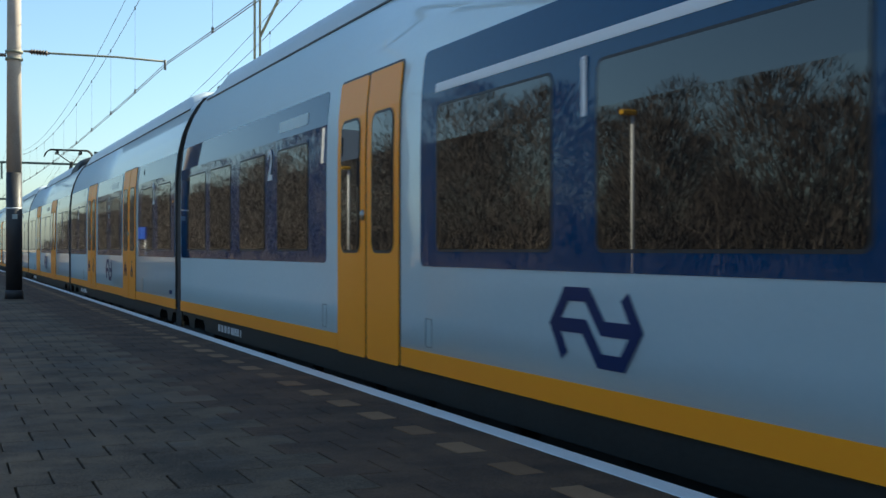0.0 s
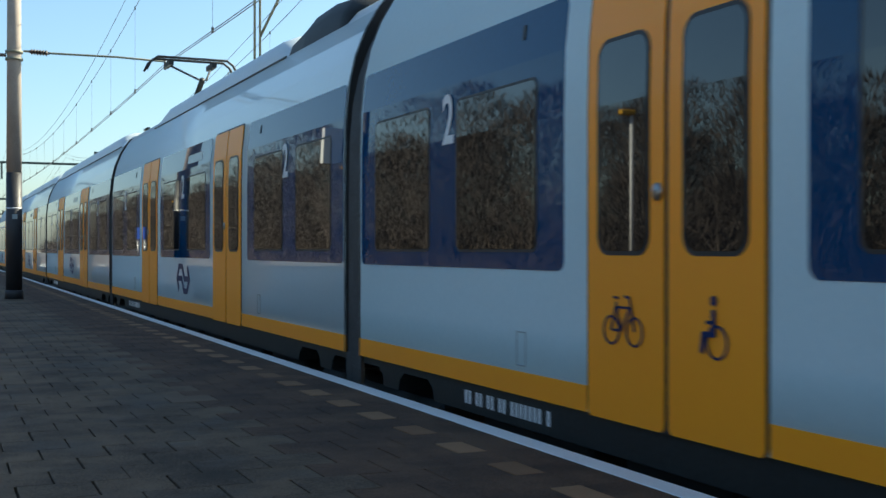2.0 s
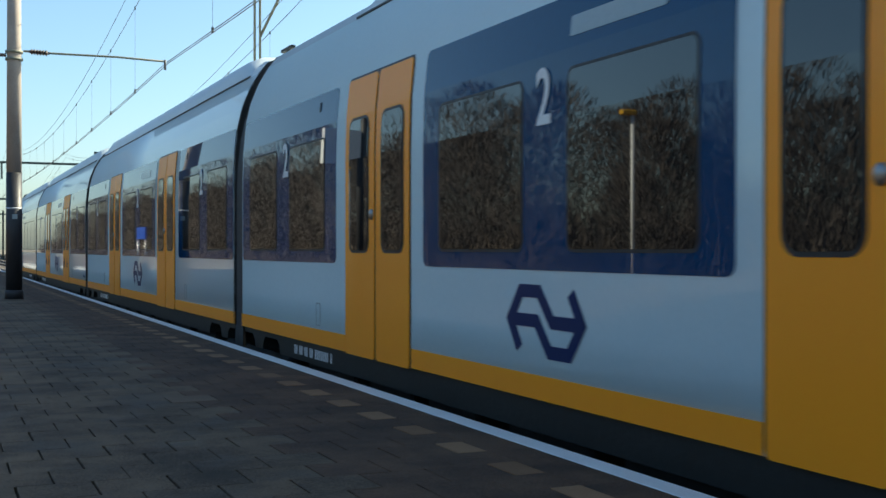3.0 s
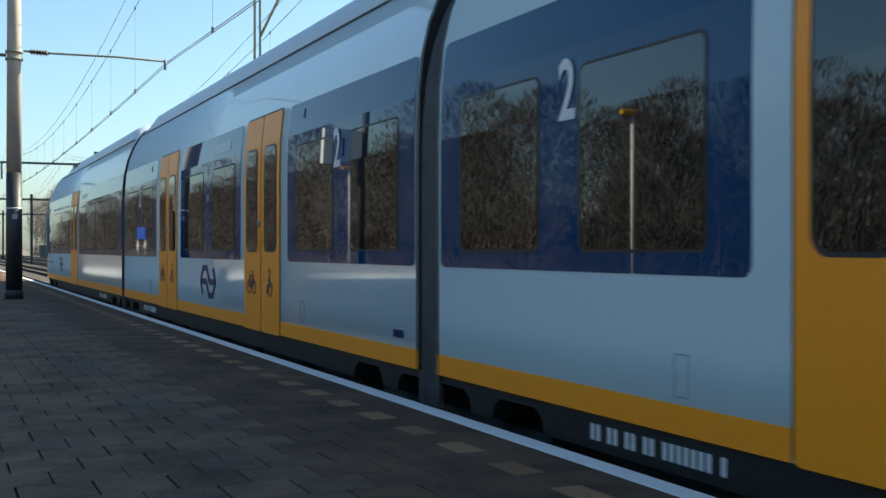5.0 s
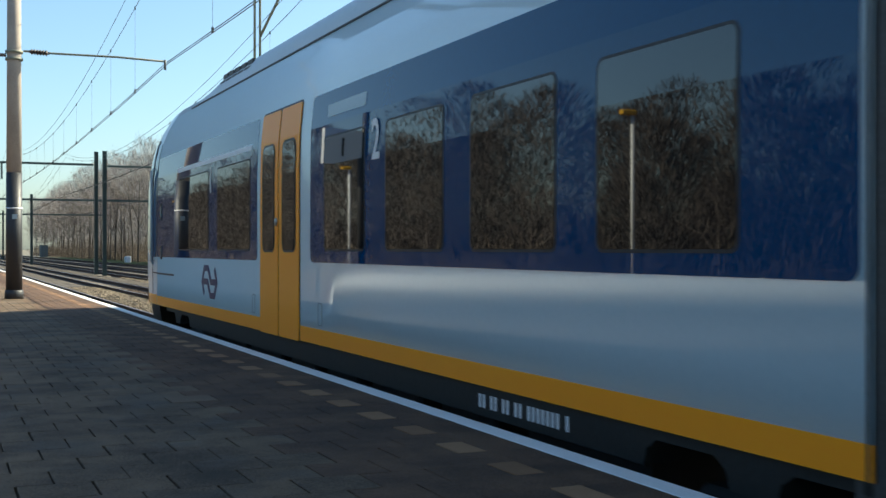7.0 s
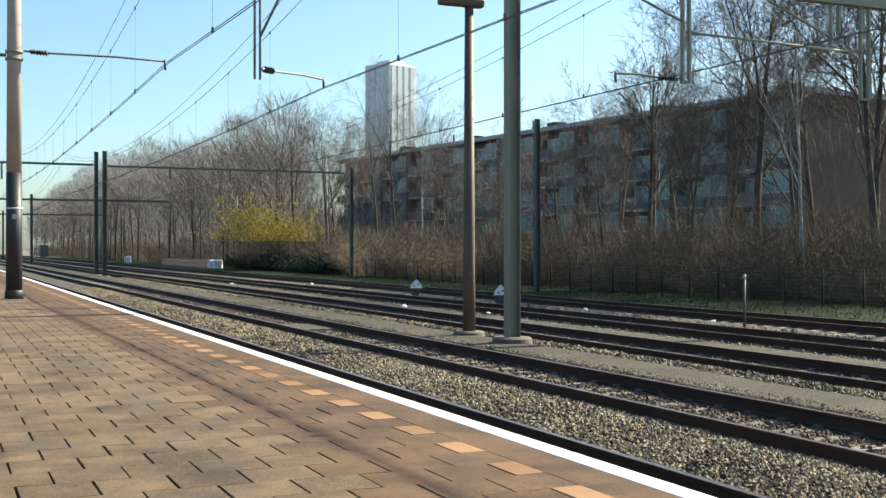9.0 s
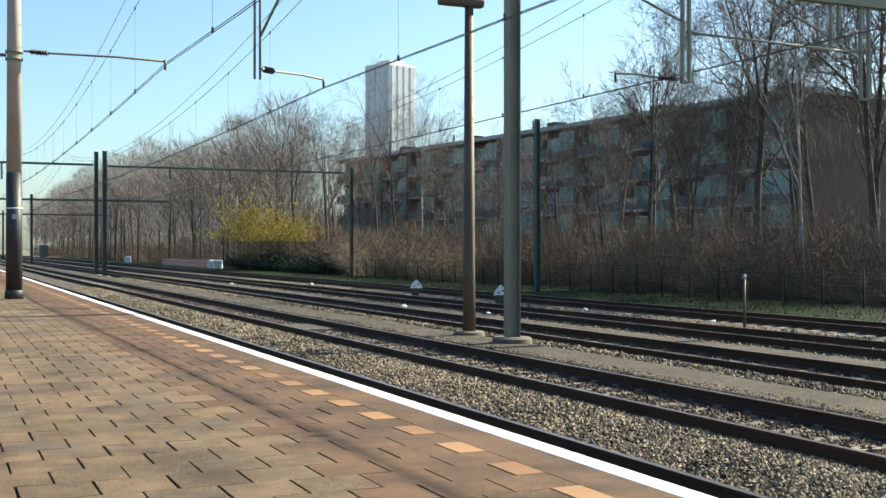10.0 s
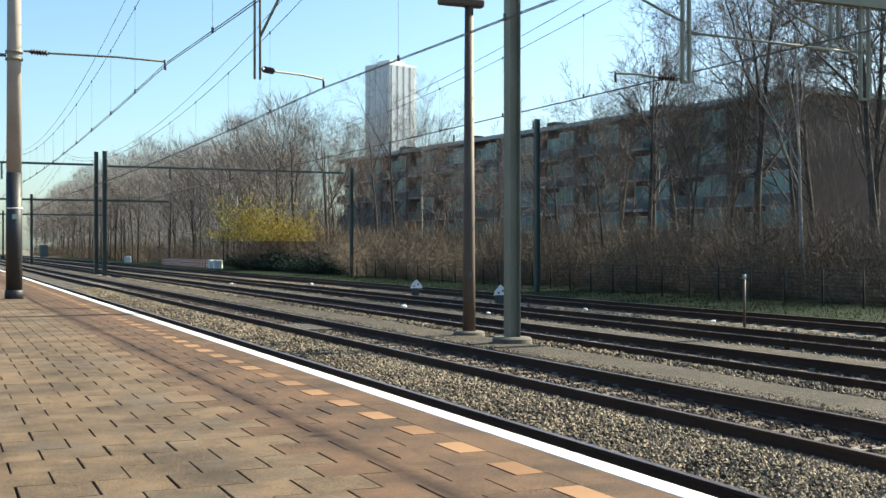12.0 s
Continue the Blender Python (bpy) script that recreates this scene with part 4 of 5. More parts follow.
def wire_set(x, z, spans, label, sag=1.75, two=True, drop=0.0):
    """A contact wire with its carrying wire in hanging spans, and droppers."""
    line = tagged(new("overhead_line"), label, "overhead wire")
    y0, y1 = spans[0], spans[-1]
    for o in ((-0.03, 0.03) if two else (0.0,)):
        run = [(x + o, a + (b - a) * k / 10, z - drop * (1 - (2 * k / 10 - 1) ** 2)) for a, b in zip(spans, spans[1:]) for k in range(10)]
        tube_part("contact_wire", run + [(x + o, y1, z)], 0.010, M_WIRE, line, sides=5)
    for a, b in zip(spans, spans[1:]):
        pts = []
        for k in range(21):
            u = k / 20
            pts.append((x, a + (b - a) * u, z + 0.95 + sag * (2 * u - 1) ** 2))
        tube_part("carrying_wire", pts, 0.009, M_WIRE, line, sides=5)
        tube_part("carrying_wire", [(x - 0.22, p[1], p[2] + 0.10 + 0.25 * (2 * k / 20 - 1) ** 2) for k, p in enumerate(pts)], 0.008, M_WIRE, line, sides=5)
        n = max(4, int((b - a) / 4.6))
        bm = bmesh.new()
        for k in range(1, n):
            u = k / n
            y = a + (b - a) * u
            zc = z + 0.95 + sag * (2 * u - 1) ** 2
            zl = z - drop * (1 - (2 * u - 1) ** 2)
            add_tube(bm, [(x, y, zl), (x, y, zc)], 0.0035, 4)
            add_tube(bm, [(x, y, zl - 0.03), (x, y, zl + 0.09)], 0.028, 5)
            add_tube(bm, [(x, y, zc - 0.04), (x, y, zc + 0.04)], 0.022, 5)
        tagged(part("dropper", bm, M_WIRE, line), kind="stuff")
    return line


def build_wires():
    wire_set(4.98, 5.50, (-35, 26.9, 87.8, 150, 215), "contact wire and carrying wire over the platform track", drop=0.35)
    wire_set(8.545, 5.01, (-35, 25.9, 85.0, 150, 215), "contact wire and carrying wire over the second track", drop=0.2)
    wire_set(15.9, 5.2, (-35, 21.4, 83.2, 150, 215), "contact wire and carrying wire over a far track")


# ---- plants ----
def grow(bm_trunk, twigs, p, d, length, r, level, rng, spread, up, levels, sparse=None):
    """One limb and all that grows from it; thin ones go to the twigs."""
    steps = 6 if level == 0 else 4 if level < 2 else 3 if level == 2 else 2
    pts, rad = [p.copy()], [r]
    q, dd = p.copy(), d.copy()
    for k in range(steps):
        dd = (dd + Vector((rng.gauss(0, 1), rng.gauss(0, 1), rng.gauss(0, 0.6))) * (0.035 if level == 0 else 0.09 + 0.075 * level) + Vector((0, 0, up))).normalized()
        q = q + dd * length / steps
        pts.append(q.copy())
        rad.append(r * (1 - (0.62 if level else 0.86) * (k + 1) / steps))
    if level < 2:
        add_tube(bm_trunk, pts, rad, 7 if level == 0 else 5, False)
    else:
        twigs.append((pts, rad))
    if level >= levels:
        return
    n = (sparse or (7, 6, 6, 5, 4))[level]
    for k in range(n):
        u = (0.30 + 0.68 * (k + rng.random()) / n) if level == 0 else (0.18 + 0.8 * (k + rng.random()) / n)
        i = min(int(u * steps), steps - 1)
        b = pts[i].lerp(pts[i + 1], u * steps - i)
        axis = (pts[i + 1] - pts[i]).normalized()
        side = axis.cross(Vector((rng.gauss(0, 1), rng.gauss(0, 1), rng.gauss(0, 1)))).normalized()
        nd = (axis * (1 - spread) + side * spread).normalized()
        ln = length * rng.uniform(0.42, 0.66) * (1.15 - 0.5 * u)
        rr = max(0.005, rad[i] * rng.uniform(0.36, 0.54))
        grow(bm_trunk, twigs, b, nd, ln, rr, level + 1, rng, spread, up, levels, sparse)


def twig_mesh(name, twigs, mat, parent, fat=1.0):
    vs, fs = [], []
    for pts, rad in twigs:
        o = len(vs)
        n = len(pts)
        for i, p in enumerate(pts):
            d = (pts[min(i + 1, n - 1)] - pts[max(i - 1, 0)]).normalized()
            u = d.cross(Vector((0.3, 0.2, 1))).normalized()
            v = d.cross(u)
            r = max(rad[i], 0.0045) * fat
            for a in (0, 2.094, 4.189):
                vs.append(tuple(p + (u * math.cos(a) + v * math.sin(a)) * r))
        for i in range(n - 1):
            for k in range(3):
                fs.append((o + 3 * i + k, o + 3 * i + (k + 1) % 3, o + 3 * i + 3 + (k + 1) % 3, o + 3 * i + 3 + k))
    return link(name, vs, fs, mat, parent)


def bare_tree(seed, height, r, spread, up, label, bark, twig, levels=4, trunk_share=0.55, fat=1.0, sparse=None):
    rng = random.Random(seed)
    tree = tagged(new("tree"), label, "tree")
    bm, twigs = bmesh.new(), []
    grow(bm, twigs, Vector((0, 0, -0.15)), Vector((0, 0, 1)), height * trunk_share * 1.35, r, 0, rng, spread, up, levels, sparse)
    part("trunk", bm, bark, tree, "", True)
    twig_mesh("crown", twigs, twig, tree, fat)
    return tree


def shrub(seed, height, label, mat, stems=70, width=1.6, leaves=0, leaf_mat=None):
    rng = random.Random(seed)
    bush = tagged(new("shrub"), label, "shrub")
    twigs, tips = [], []
    for k in range(stems):
        a, d = rng.uniform(0, 6.283), rng.random() ** 0.6
        p = Vector((math.cos(a) * d * width * 0.7, math.sin(a) * d * width * 0.7, -0.1))
        dd = Vector((math.cos(a) * d * 1.1, math.sin(a) * d * 1.1, 1)).normalized()
        h = height * rng.uniform(0.6, 1.05) * (1 - 0.35 * d)
        pts, q = [p], p.copy()
        for i in range(4):
            dd = (dd + Vector((rng.gauss(0, 0.24), rng.gauss(0, 0.24), rng.gauss(0, 0.14)))).normalized()
            q = q + dd * h / 4
            pts.append(q.copy())
        twigs.append((pts, [0.016, 0.013, 0.010, 0.007, 0.004]))
        for i in range(8):
            u = rng.uniform(0.15, 0.98)
            j = min(int(u * 4), 3)
            b = pts[j].lerp(pts[j + 1], u * 4 - j)
            e = Vector((rng.gauss(0, 1), rng.gauss(0, 1), rng.uniform(-0.2, 1.3))).normalized() * rng.uniform(0.25, 0.7) * height * 0.32
            twigs.append(([b, b + e], [0.010, 0.005]))
            tips += [b, b + e * 0.6, b + e]
    twig_mesh("growth", twigs, mat, bush)
    if leaves:
        vs, fs = [], []
        for k in range(leaves):
            p = tips[rng.randrange(len(tips))] + Vector((rng.gauss(0, 0.08), rng.gauss(0, 0.08), rng.gauss(0, 0.08)))
            if p.z < height * (0.34 if leaf_mat is M_BLOSSOM else 0.12):
                continue
            s = rng.uniform(0.04, 0.08)
            a, b = Vector((rng.gauss(0, 1), rng.gauss(0, 1), rng.gauss(0, 1))).normalized() * s, Vector((rng.gauss(0, 1), rng.gauss(0, 1), rng.gauss(0, 1))).normalized() * s
            o = len(vs)
            vs += [tuple(p - a), tuple(p + b), tuple(p + a), tuple(p - b)]
            fs.append((o, o + 1, o + 2, o + 3))
        link("blossom" if leaf_mat is M_BLOSSOM else "foliage", vs, fs, leaf_mat, bush)
    return bush


def place_copies(made, spots, zrange=(0.85, 1.15), seed=1, z=-1.0):
    """The first spot takes the thing itself, the rest copies, turned and scaled a little."""
    rng = random.Random(seed)
    for i, (x, y, *s) in enumerate(spots):
        src = made[i % len(made)]
        k = s[0] if s else rng.uniform(*zrange)
        m = pose(x, y, z, 0, 0, rng.uniform(0, 360))
        ob = src if i < len(made) else copy_thing(src, m)
        ob.matrix_basis = m
        ob.scale = (k, k, k)


def brush(name, label, count, x0, x1, y0, y1, height, mat, seed, size, z=-1.0, width=0.018):
    """A dense far mass of bare twigs with an uneven top."""
    r = np.random.RandomState(seed)
    x, y = x0 + (x1 - x0) * r.rand(count), y0 + (y1 - y0) * r.rand(count)
    top = height * (0.68 + 0.20 * np.sin(y * 0.31 + x * 0.4) + 0.20 * np.sin(y * 0.73 + 1.7) + 0.10 * np.sin(y * 1.7 + x))
    zz = z + top * r.rand(count) ** 0.65
    ln = size * r.uniform(0.5, 1.4, count)
    a, lean_by = r.uniform(0, 6.283, count), r.uniform(0.05, 0.75, count)
    d = np.stack([np.cos(a) * lean_by, np.sin(a) * lean_by, np.sqrt(1 - lean_by ** 2)], -1) * ln[:, None]
    w = np.stack([-np.sin(a), np.cos(a), np.zeros(count)], -1) * (width * size * r.uniform(0.6, 1.5, count))[:, None]
    p = np.stack([x, y, zz], -1)
    v = np.stack([p - w, p + w, p + d], 1).reshape(-1, 3)
    return tagged(link(name, v.tolist(), np.arange(3 * count).reshape(-1, 3).tolist(), mat), label, "trees", kind="stuff")


def crowns(name, label, centres, per, mat, seed, size, width, z=-1.0):
    """Round bare crowns, each a fan of fine twigs round its own trunk line; centres: x, y, height, half width."""
    r = np.random.RandomState(seed)
    c = np.repeat(np.array(centres, float), per, axis=0)
    n = len(c)
    a, rad, up = r.uniform(0, 6.283, n), r.rand(n) ** 0.45, r.rand(n)
    h = 0.22 + 0.78 * up ** 0.8
    wide = np.sqrt(np.clip(1 - ((h - 0.58) / 0.43) ** 2, 0.02, 1)) * rad * c[:, 3]
    p = np.stack([c[:, 0] + np.cos(a) * wide, c[:, 1] + np.sin(a) * wide, z + c[:, 2] * h], -1)
    out = np.stack([np.cos(a) * rad * 0.75, np.sin(a) * rad * 0.75, 0.35 + 0.8 * h], -1) + r.normal(0, 0.28, (n, 3))
    out /= np.linalg.norm(out, axis=1)[:, None]
    ln = size * r.uniform(0.5, 1.5, n)
    b = r.uniform(0, 6.283, n)
    w = np.stack([np.cos(b), np.sin(b), np.zeros(n)], -1) * (width * r.uniform(0.6, 1.5, n))[:, None]
    v = np.stack([p - w, p + w, p + out * ln[:, None]], 1).reshape(-1, 3)
    return tagged(link(name, v.tolist(), np.arange(3 * n).reshape(-1, 3).tolist(), mat), label, "trees", kind="stuff")


def build_plants():
    rng = random.Random(17)
    spots = []
    for y in np.arange(114, 440, 7.0):
        for row in range(3):
            tall = 17.0 + 3.5 * min(1.0, max(0.0, (y - 150) / 60))
            if row and y < 132:
                continue
            spots.append((33.5 + row * 6.5 + rng.uniform(-2, 2), float(y) + rng.uniform(-3, 3), tall * rng.uniform(0.82, 1.06), rng.uniform(3.6, 5.2)))
    crowns("far_wood", "mass of bare round-crowned trees along the line, greyed by painted haze", spots, 1500, M_TWIG_MASS, 101, 1.4, 0.022)
    brush("far_wood", "undergrowth between the trunks of the wood, greyed by painted haze", 60000, 40, 58, 128, 440, 9.0, M_TWIG_MASS, 106, 1.6, width=0.03)
    spots = []
    for y in np.arange(-12, 250, 5.0):
        for row in range(3):
            tall = rng.choice((4.6, 5.4, 6.2, 7.0, 8.4, 9.6)) + 0.6 * row + 3.5 * min(1.0, max(0.0, (y - 38) / 25))
            spots.append((-19 - row * 6 + rng.uniform(-2, 2), float(y) + rng.uniform(-2.5, 2.5), tall, tall * rng.uniform(0.26, 0.4)))
    crowns("far_wood", "dark brown mass of bare trees behind the platform", spots, 2600, M_TWIG_BACK, 102, 0.5, 0.026)
    brush("far_wood", "low tangled brushwood behind the platform", 110000, -34, -19, -20, 330, 4.6, M_TWIG_BACK, 105, 0.9, width=0.045)
    brush("thicket", "tangled brown brushwood in front of the flats", 60000, 33.5, 41, 30, 124, 4.1, M_SHRUB, 103, 1.1, width=0.008)
    crowns("twig_crown", "fine bare twigs of the trees beside the flats", [(36.2, 109, 16.5, 3.4), (35, 115, 17, 3.8), (40.5, 106, 15.5, 3.2), (39.5, 98.5, 15.5, 3.4), (38.5, 116, 16.5, 3.6), (37.5, 88, 13.8, 3.0), (42.5, 97, 14.0, 2.8)], 1300, M_TWIG_PALE, 107, 1.1, 0.007)
    crowns("twig_crown", "fine dark twigs of young trees behind the fence", [(34, 36, 7, 2.6), (35.5, 40, 8.5, 3), (34.5, 44.5, 6, 2.5), (36, 49, 8, 3), (35, 55, 6.5, 2.6), (37, 60, 8, 3), (36.5, 33, 9, 3), (38, 67, 8, 3), (36.5, 75, 6.5, 2.6)], 1100, M_TWIG, 108, 0.9, 0.006)
    brush("twig_crown", "fine bare twigs of the tree crowns behind the fence", 6000, 36, 47, 31, 52, 13.5, M_TWIG, 104, 1.7, 4.5, 0.006)

    rng = random.Random(11)
    big = [bare_tree(s, 17.5, 0.22, 0.42, 0.06, "tall bare tree with dark spreading limbs behind the fence", M_BARK, M_TWIG, 4, 0.62, 1.7, (7, 6, 7, 6)) for s in (3, 8)]
    place_copies(big, [(37, 44.5, 1.12), (36.5, 53, 0.86), (40, 57.5, 0.9), (38, 37.5, 1.0), (41, 63, 0.78), (43, 71, 0.72), (36, 33.5, 0.95), (44, 48, 0.95), (40, 40, 1.05), (41, 52, 0.95), (44, 42.5, 1.1), (42, 79, 0.62), (40, 86, 0.58), (44, 92, 0.66), (39, 70, 0.55), (38, 62, 0.6), (36, 48.5, 0.6), (37.5, 51, 0.55), (36, 57, 0.52), (38.5, 66, 0.62), (36.5, 72.5, 0.45), (39, 76, 0.6), (37, 81, 0.5), (41, 46, 0.75), (39.5, 54.5, 0.7), (40, 35, 0.9)], seed=2)
    birch = [bare_tree(21, 15.5, 0.11, 0.27, 0.10, "slender birch with white bark among darker trees", M_BIRCH, M_TWIG_PALE, 4, 0.62)]
    place_copies(birch, [(34.5, 38.4, 0.95), (37.5, 88, 0.98)], seed=3)
    pale = [bare_tree(s, 17.5, 0.21, 0.42, 0.06, "tall bare tree with fine pale twigs", M_BARK, M_TWIG_PALE, 4, 0.6, 1.2) for s in (31, 36)]
    place_copies(pale, [(36.2, 109, 0.98), (35, 115, 1.0), (40.5, 106, 0.95), (40, 136, 1.0), (45, 148, 1.05), (40, 160, 1.0), (36, 128, 0.85), (37, 150, 0.95), (48, 170, 1.15), (35, 166, 1.0), (43, 182, 1.1), (39.5, 98.5, 0.98), (38.5, 116, 1.0)], seed=4)
    # crowns in the pale twig colour, which stands in for haze over the wood
    wood = [bare_tree(s, 18.0, 0.17, 0.36, 0.07, "slim bare tree at the edge of a wood beside the line", M_BARK, M_TWIG_PALE, 4, 0.62, 2.0, (6, 5, 5, 4)) for s in (41, 46, 52)]
    spots = []
    for y in np.arange(114, 420, 7.0):
        for row in range(2):
            spots.append((31.0 + row * 6 + rng.uniform(-2, 2) + max(0, (150 - y)) * 0.05, float(y) + rng.uniform(-2.5, 2.5), rng.uniform(0.7, 0.88)))
    place_copies(wood, spots, seed=5)
    under = [shrub(77, 5.5, "brown undergrowth at the foot of the wood", M_SHRUB, 70, 3.2)]
    place_copies(under, [(31.5 + rng.uniform(-1, 3), float(y), rng.uniform(0.7, 1.2)) for y in np.arange(126, 420, 6.0)], seed=12)
    # trees across the platform, opposite the fence
    spots = []
    for y in np.arange(-20, 150, 13.0):
        for row in range(2):
            spots.append((-17.5 - row * 5.0 + rng.uniform(-1.5, 1.5), float(y) + rng.uniform(-2, 2), rng.uniform(0.30, 0.50) + 0.05 * row))
    back = [bare_tree(s, 17, 0.24, 0.46, 0.05, "bare tree in a dense row behind the platform", M_TWIG, M_TWIG, 4, 0.52, 1.5, (7, 6, 6, 4)) for s in (61, 66)]
    place_copies(back, spots, seed=6)

    dry = [shrub(s, 4.2, "dense dry brown thicket along the fence", M_SHRUB, 70, 2.1) for s in (71, 72, 73)]
    spots = []
    for y in np.arange(30, 122, 2.4):
        for row in range(3):
            tall = 0.68 + 0.26 * math.sin(y * 0.35 + row * 2) + 0.15 * row
            spots.append((32.5 + row * 1.9 + rng.uniform(-0.6, 0.6), float(y) + rng.uniform(-0.8, 0.8), max(0.5, tall * rng.uniform(0.6, 1.35))))
    place_copies(dry, spots, seed=7)
    pale_dry = [shrub(s, 4.6, "pale straw-coloured bush before the flats", M_SHRUB_PALE, 90, 2.3) for s in (78, 79)]
    place_copies(pale_dry, [(31.9 + rng.uniform(-0.4, 0.5), float(y), rng.uniform(0.8, 1.15)) for y in np.arange(66, 96, 3.4)] + [(32.0, 47.0, 0.8)] , seed=13)
    spots = [(-13.8 + rng.uniform(-0.8, 0.8), float(y), rng.uniform(0.7, 1.1)) for y in np.arange(-40, 150, 2.6)]
    m = [shrub(75, 3.2, "brown thicket behind the platform", M_SHRUB, 80, 2.0)]
    place_copies(m, spots, seed=8)
    yellow = [shrub(81, 8.8, "large forsythia in yellow blossom", M_SHRUB, 140, 1.9, 24000, M_BLOSSOM)]
    place_copies(yellow, [(30.9, 113.2, 1.1), (31.3, 110.6, 0.98)], seed=9)
    hedge = [shrub(91, 2.2, "low dark evergreen hedge along the fence", M_HEDGE, 60, 1.6, 3500, M_HEDGE)]
    place_copies(hedge, [(30.6, float(y), rng.uniform(0.8, 1.15)) for y in np.arange(90, 124, 2.2)], seed=10)

    # grass blades on the verge
    r = np.random.RandomState(5)
    n = 9000
    x, y = 24 + 6.5 * r.rand(n), 14 + 75 * r.rand(n) ** 1.4
    h, a = r.uniform(0.03, 0.10, n), r.uniform(0, 6.28, n)
    w = 0.02
    v = np.stack([np.stack([x - w * np.cos(a), y - w * np.sin(a), np.full(n, -1.0)], -1), np.stack([x + w * np.cos(a), y + w * np.sin(a), np.full(n, -1.0)], -1),
                  np.stack([x + 0.06 * np.sin(a), y + 0.06 * np.cos(a), -0.98 + h], -1)], 1).reshape(-1, 3)
    tagged(link("grass", v.tolist(), np.arange(3 * n).reshape(-1, 3).tolist(), M_BLADE), "short green spring grass on the verge", "grass", kind="stuff")


# ---- buildings ----
def build_flats():
    """A five-storey block of flats, its long side to the track."""
    house = tagged(new("apartment_building"), "long five-storey brown brick apartment block with glazed balconies", "building")
    house.matrix_basis = pose(53.0 + 4.6, 155, -1.0, 0, 0, 0) @ pose(0, 0, 0, 0, 0, 6.2) @ pose(-4.6, -85.5, 0)
    L, D, H, F = 85.5, 11.5, 14.5, 2.83
    bm = bmesh.new()
    add_box(bm, 0.9, D, 0, L, 0, H)
    part("wall", bm, M_BRICK, house, "dark brown brickwork")
    bm = bmesh.new()
    add_box(bm, -0.25, D + 0.25, -0.25, L + 0.25, H, H + 0.42)
    part("roof_edge", bm, M_FASCIA, house, "white flat roof edge")
    bm = bmesh.new()
    add_box(bm, 0.3, D - 0.3, 0.3, L - 0.3, H + 0.42, H + 0.47)
    roof = part("roof", bm, M_ROOFING, house)
    for y in (4.0, 20.0, 37.0, 54.0, 71.0):
        box_part("roof_stack", 3.0, 4.6, y, y + 1.6, H + 0.4, H + 1.4, M_BRICK, roof)
        tube_part("vent_pipe", [(2.2, y + 3, H + 0.4), (2.2, y + 3, H + 1.7)], 0.12, M_UNDER, roof)
    bay = L / 12
    for b in range(12):
        y0 = b * bay
        box_part("brick_pier", -0.05, 0.9, y0, y0 + 1.15, 0, H, M_BRICK, house)
        for f in range(5):
            z = f * F + 0.2
            # glazed bay above a panel
            ya, yb = y0 + 1.15, y0 + 4.35
            box_part("spandrel", 0.35, 0.9, ya, yb, z - 0.15, z + 0.85, M_PANEL, house)
            win = box_part("window", 0.5, 0.9, ya, yb, z + 0.85, z + F - 0.16, M_FASCIA, house)
            box_part("sill", 0.30, 0.50, ya, yb, z + 0.80, z + 0.86, M_FASCIA, win)
            n = 3
            for k in range(n):
                w = (yb - ya) / n
                box_part("pane", 0.455, 0.49, ya + k * w + 0.09, ya + (k + 1) * w - 0.09, z + 0.95, z + F - 0.28, M_PANE, win)
            # open balcony with a front
            yc, yd = y0 + 4.35, y0 + bay
            bal = box_part("balcony", -0.35, 0.9, yc, yd, z - 0.2, z - 0.03, M_FASCIA, house)
            box_part("balcony_front", -0.35, -0.27, yc + 0.05, yd - 0.05, z + 0.02, z + 0.98, M_PANEL, bal)
            wb = box_part("window", 0.82, 0.88, yc + 0.2, yd - 0.2, z + 0.05, z + 2.2, M_FASCIA, house)
            for k in range(2):
                w = (yd - yc - 0.4) / 2
                box_part("pane", 0.79, 0.815, yc + 0.2 + k * w + 0.08, yc + 0.2 + (k + 1) * w - 0.08, z + 0.15, z + 2.1, M_PANE, wb)


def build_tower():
    tower = tagged(new("tower_block"), "high-rise tower in the distance with haze painted into its pale concrete", "building")
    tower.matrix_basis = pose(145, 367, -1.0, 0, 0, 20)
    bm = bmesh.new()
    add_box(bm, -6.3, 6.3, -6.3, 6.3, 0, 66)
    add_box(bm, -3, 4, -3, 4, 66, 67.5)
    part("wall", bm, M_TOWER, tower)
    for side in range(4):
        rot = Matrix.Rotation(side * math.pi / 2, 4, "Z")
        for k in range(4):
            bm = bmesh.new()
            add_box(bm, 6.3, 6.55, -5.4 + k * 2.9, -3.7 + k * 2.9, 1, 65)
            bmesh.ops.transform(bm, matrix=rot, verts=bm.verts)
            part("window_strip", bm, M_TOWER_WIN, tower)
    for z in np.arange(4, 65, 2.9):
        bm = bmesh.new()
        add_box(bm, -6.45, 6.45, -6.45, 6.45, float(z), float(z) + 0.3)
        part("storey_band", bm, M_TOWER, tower)


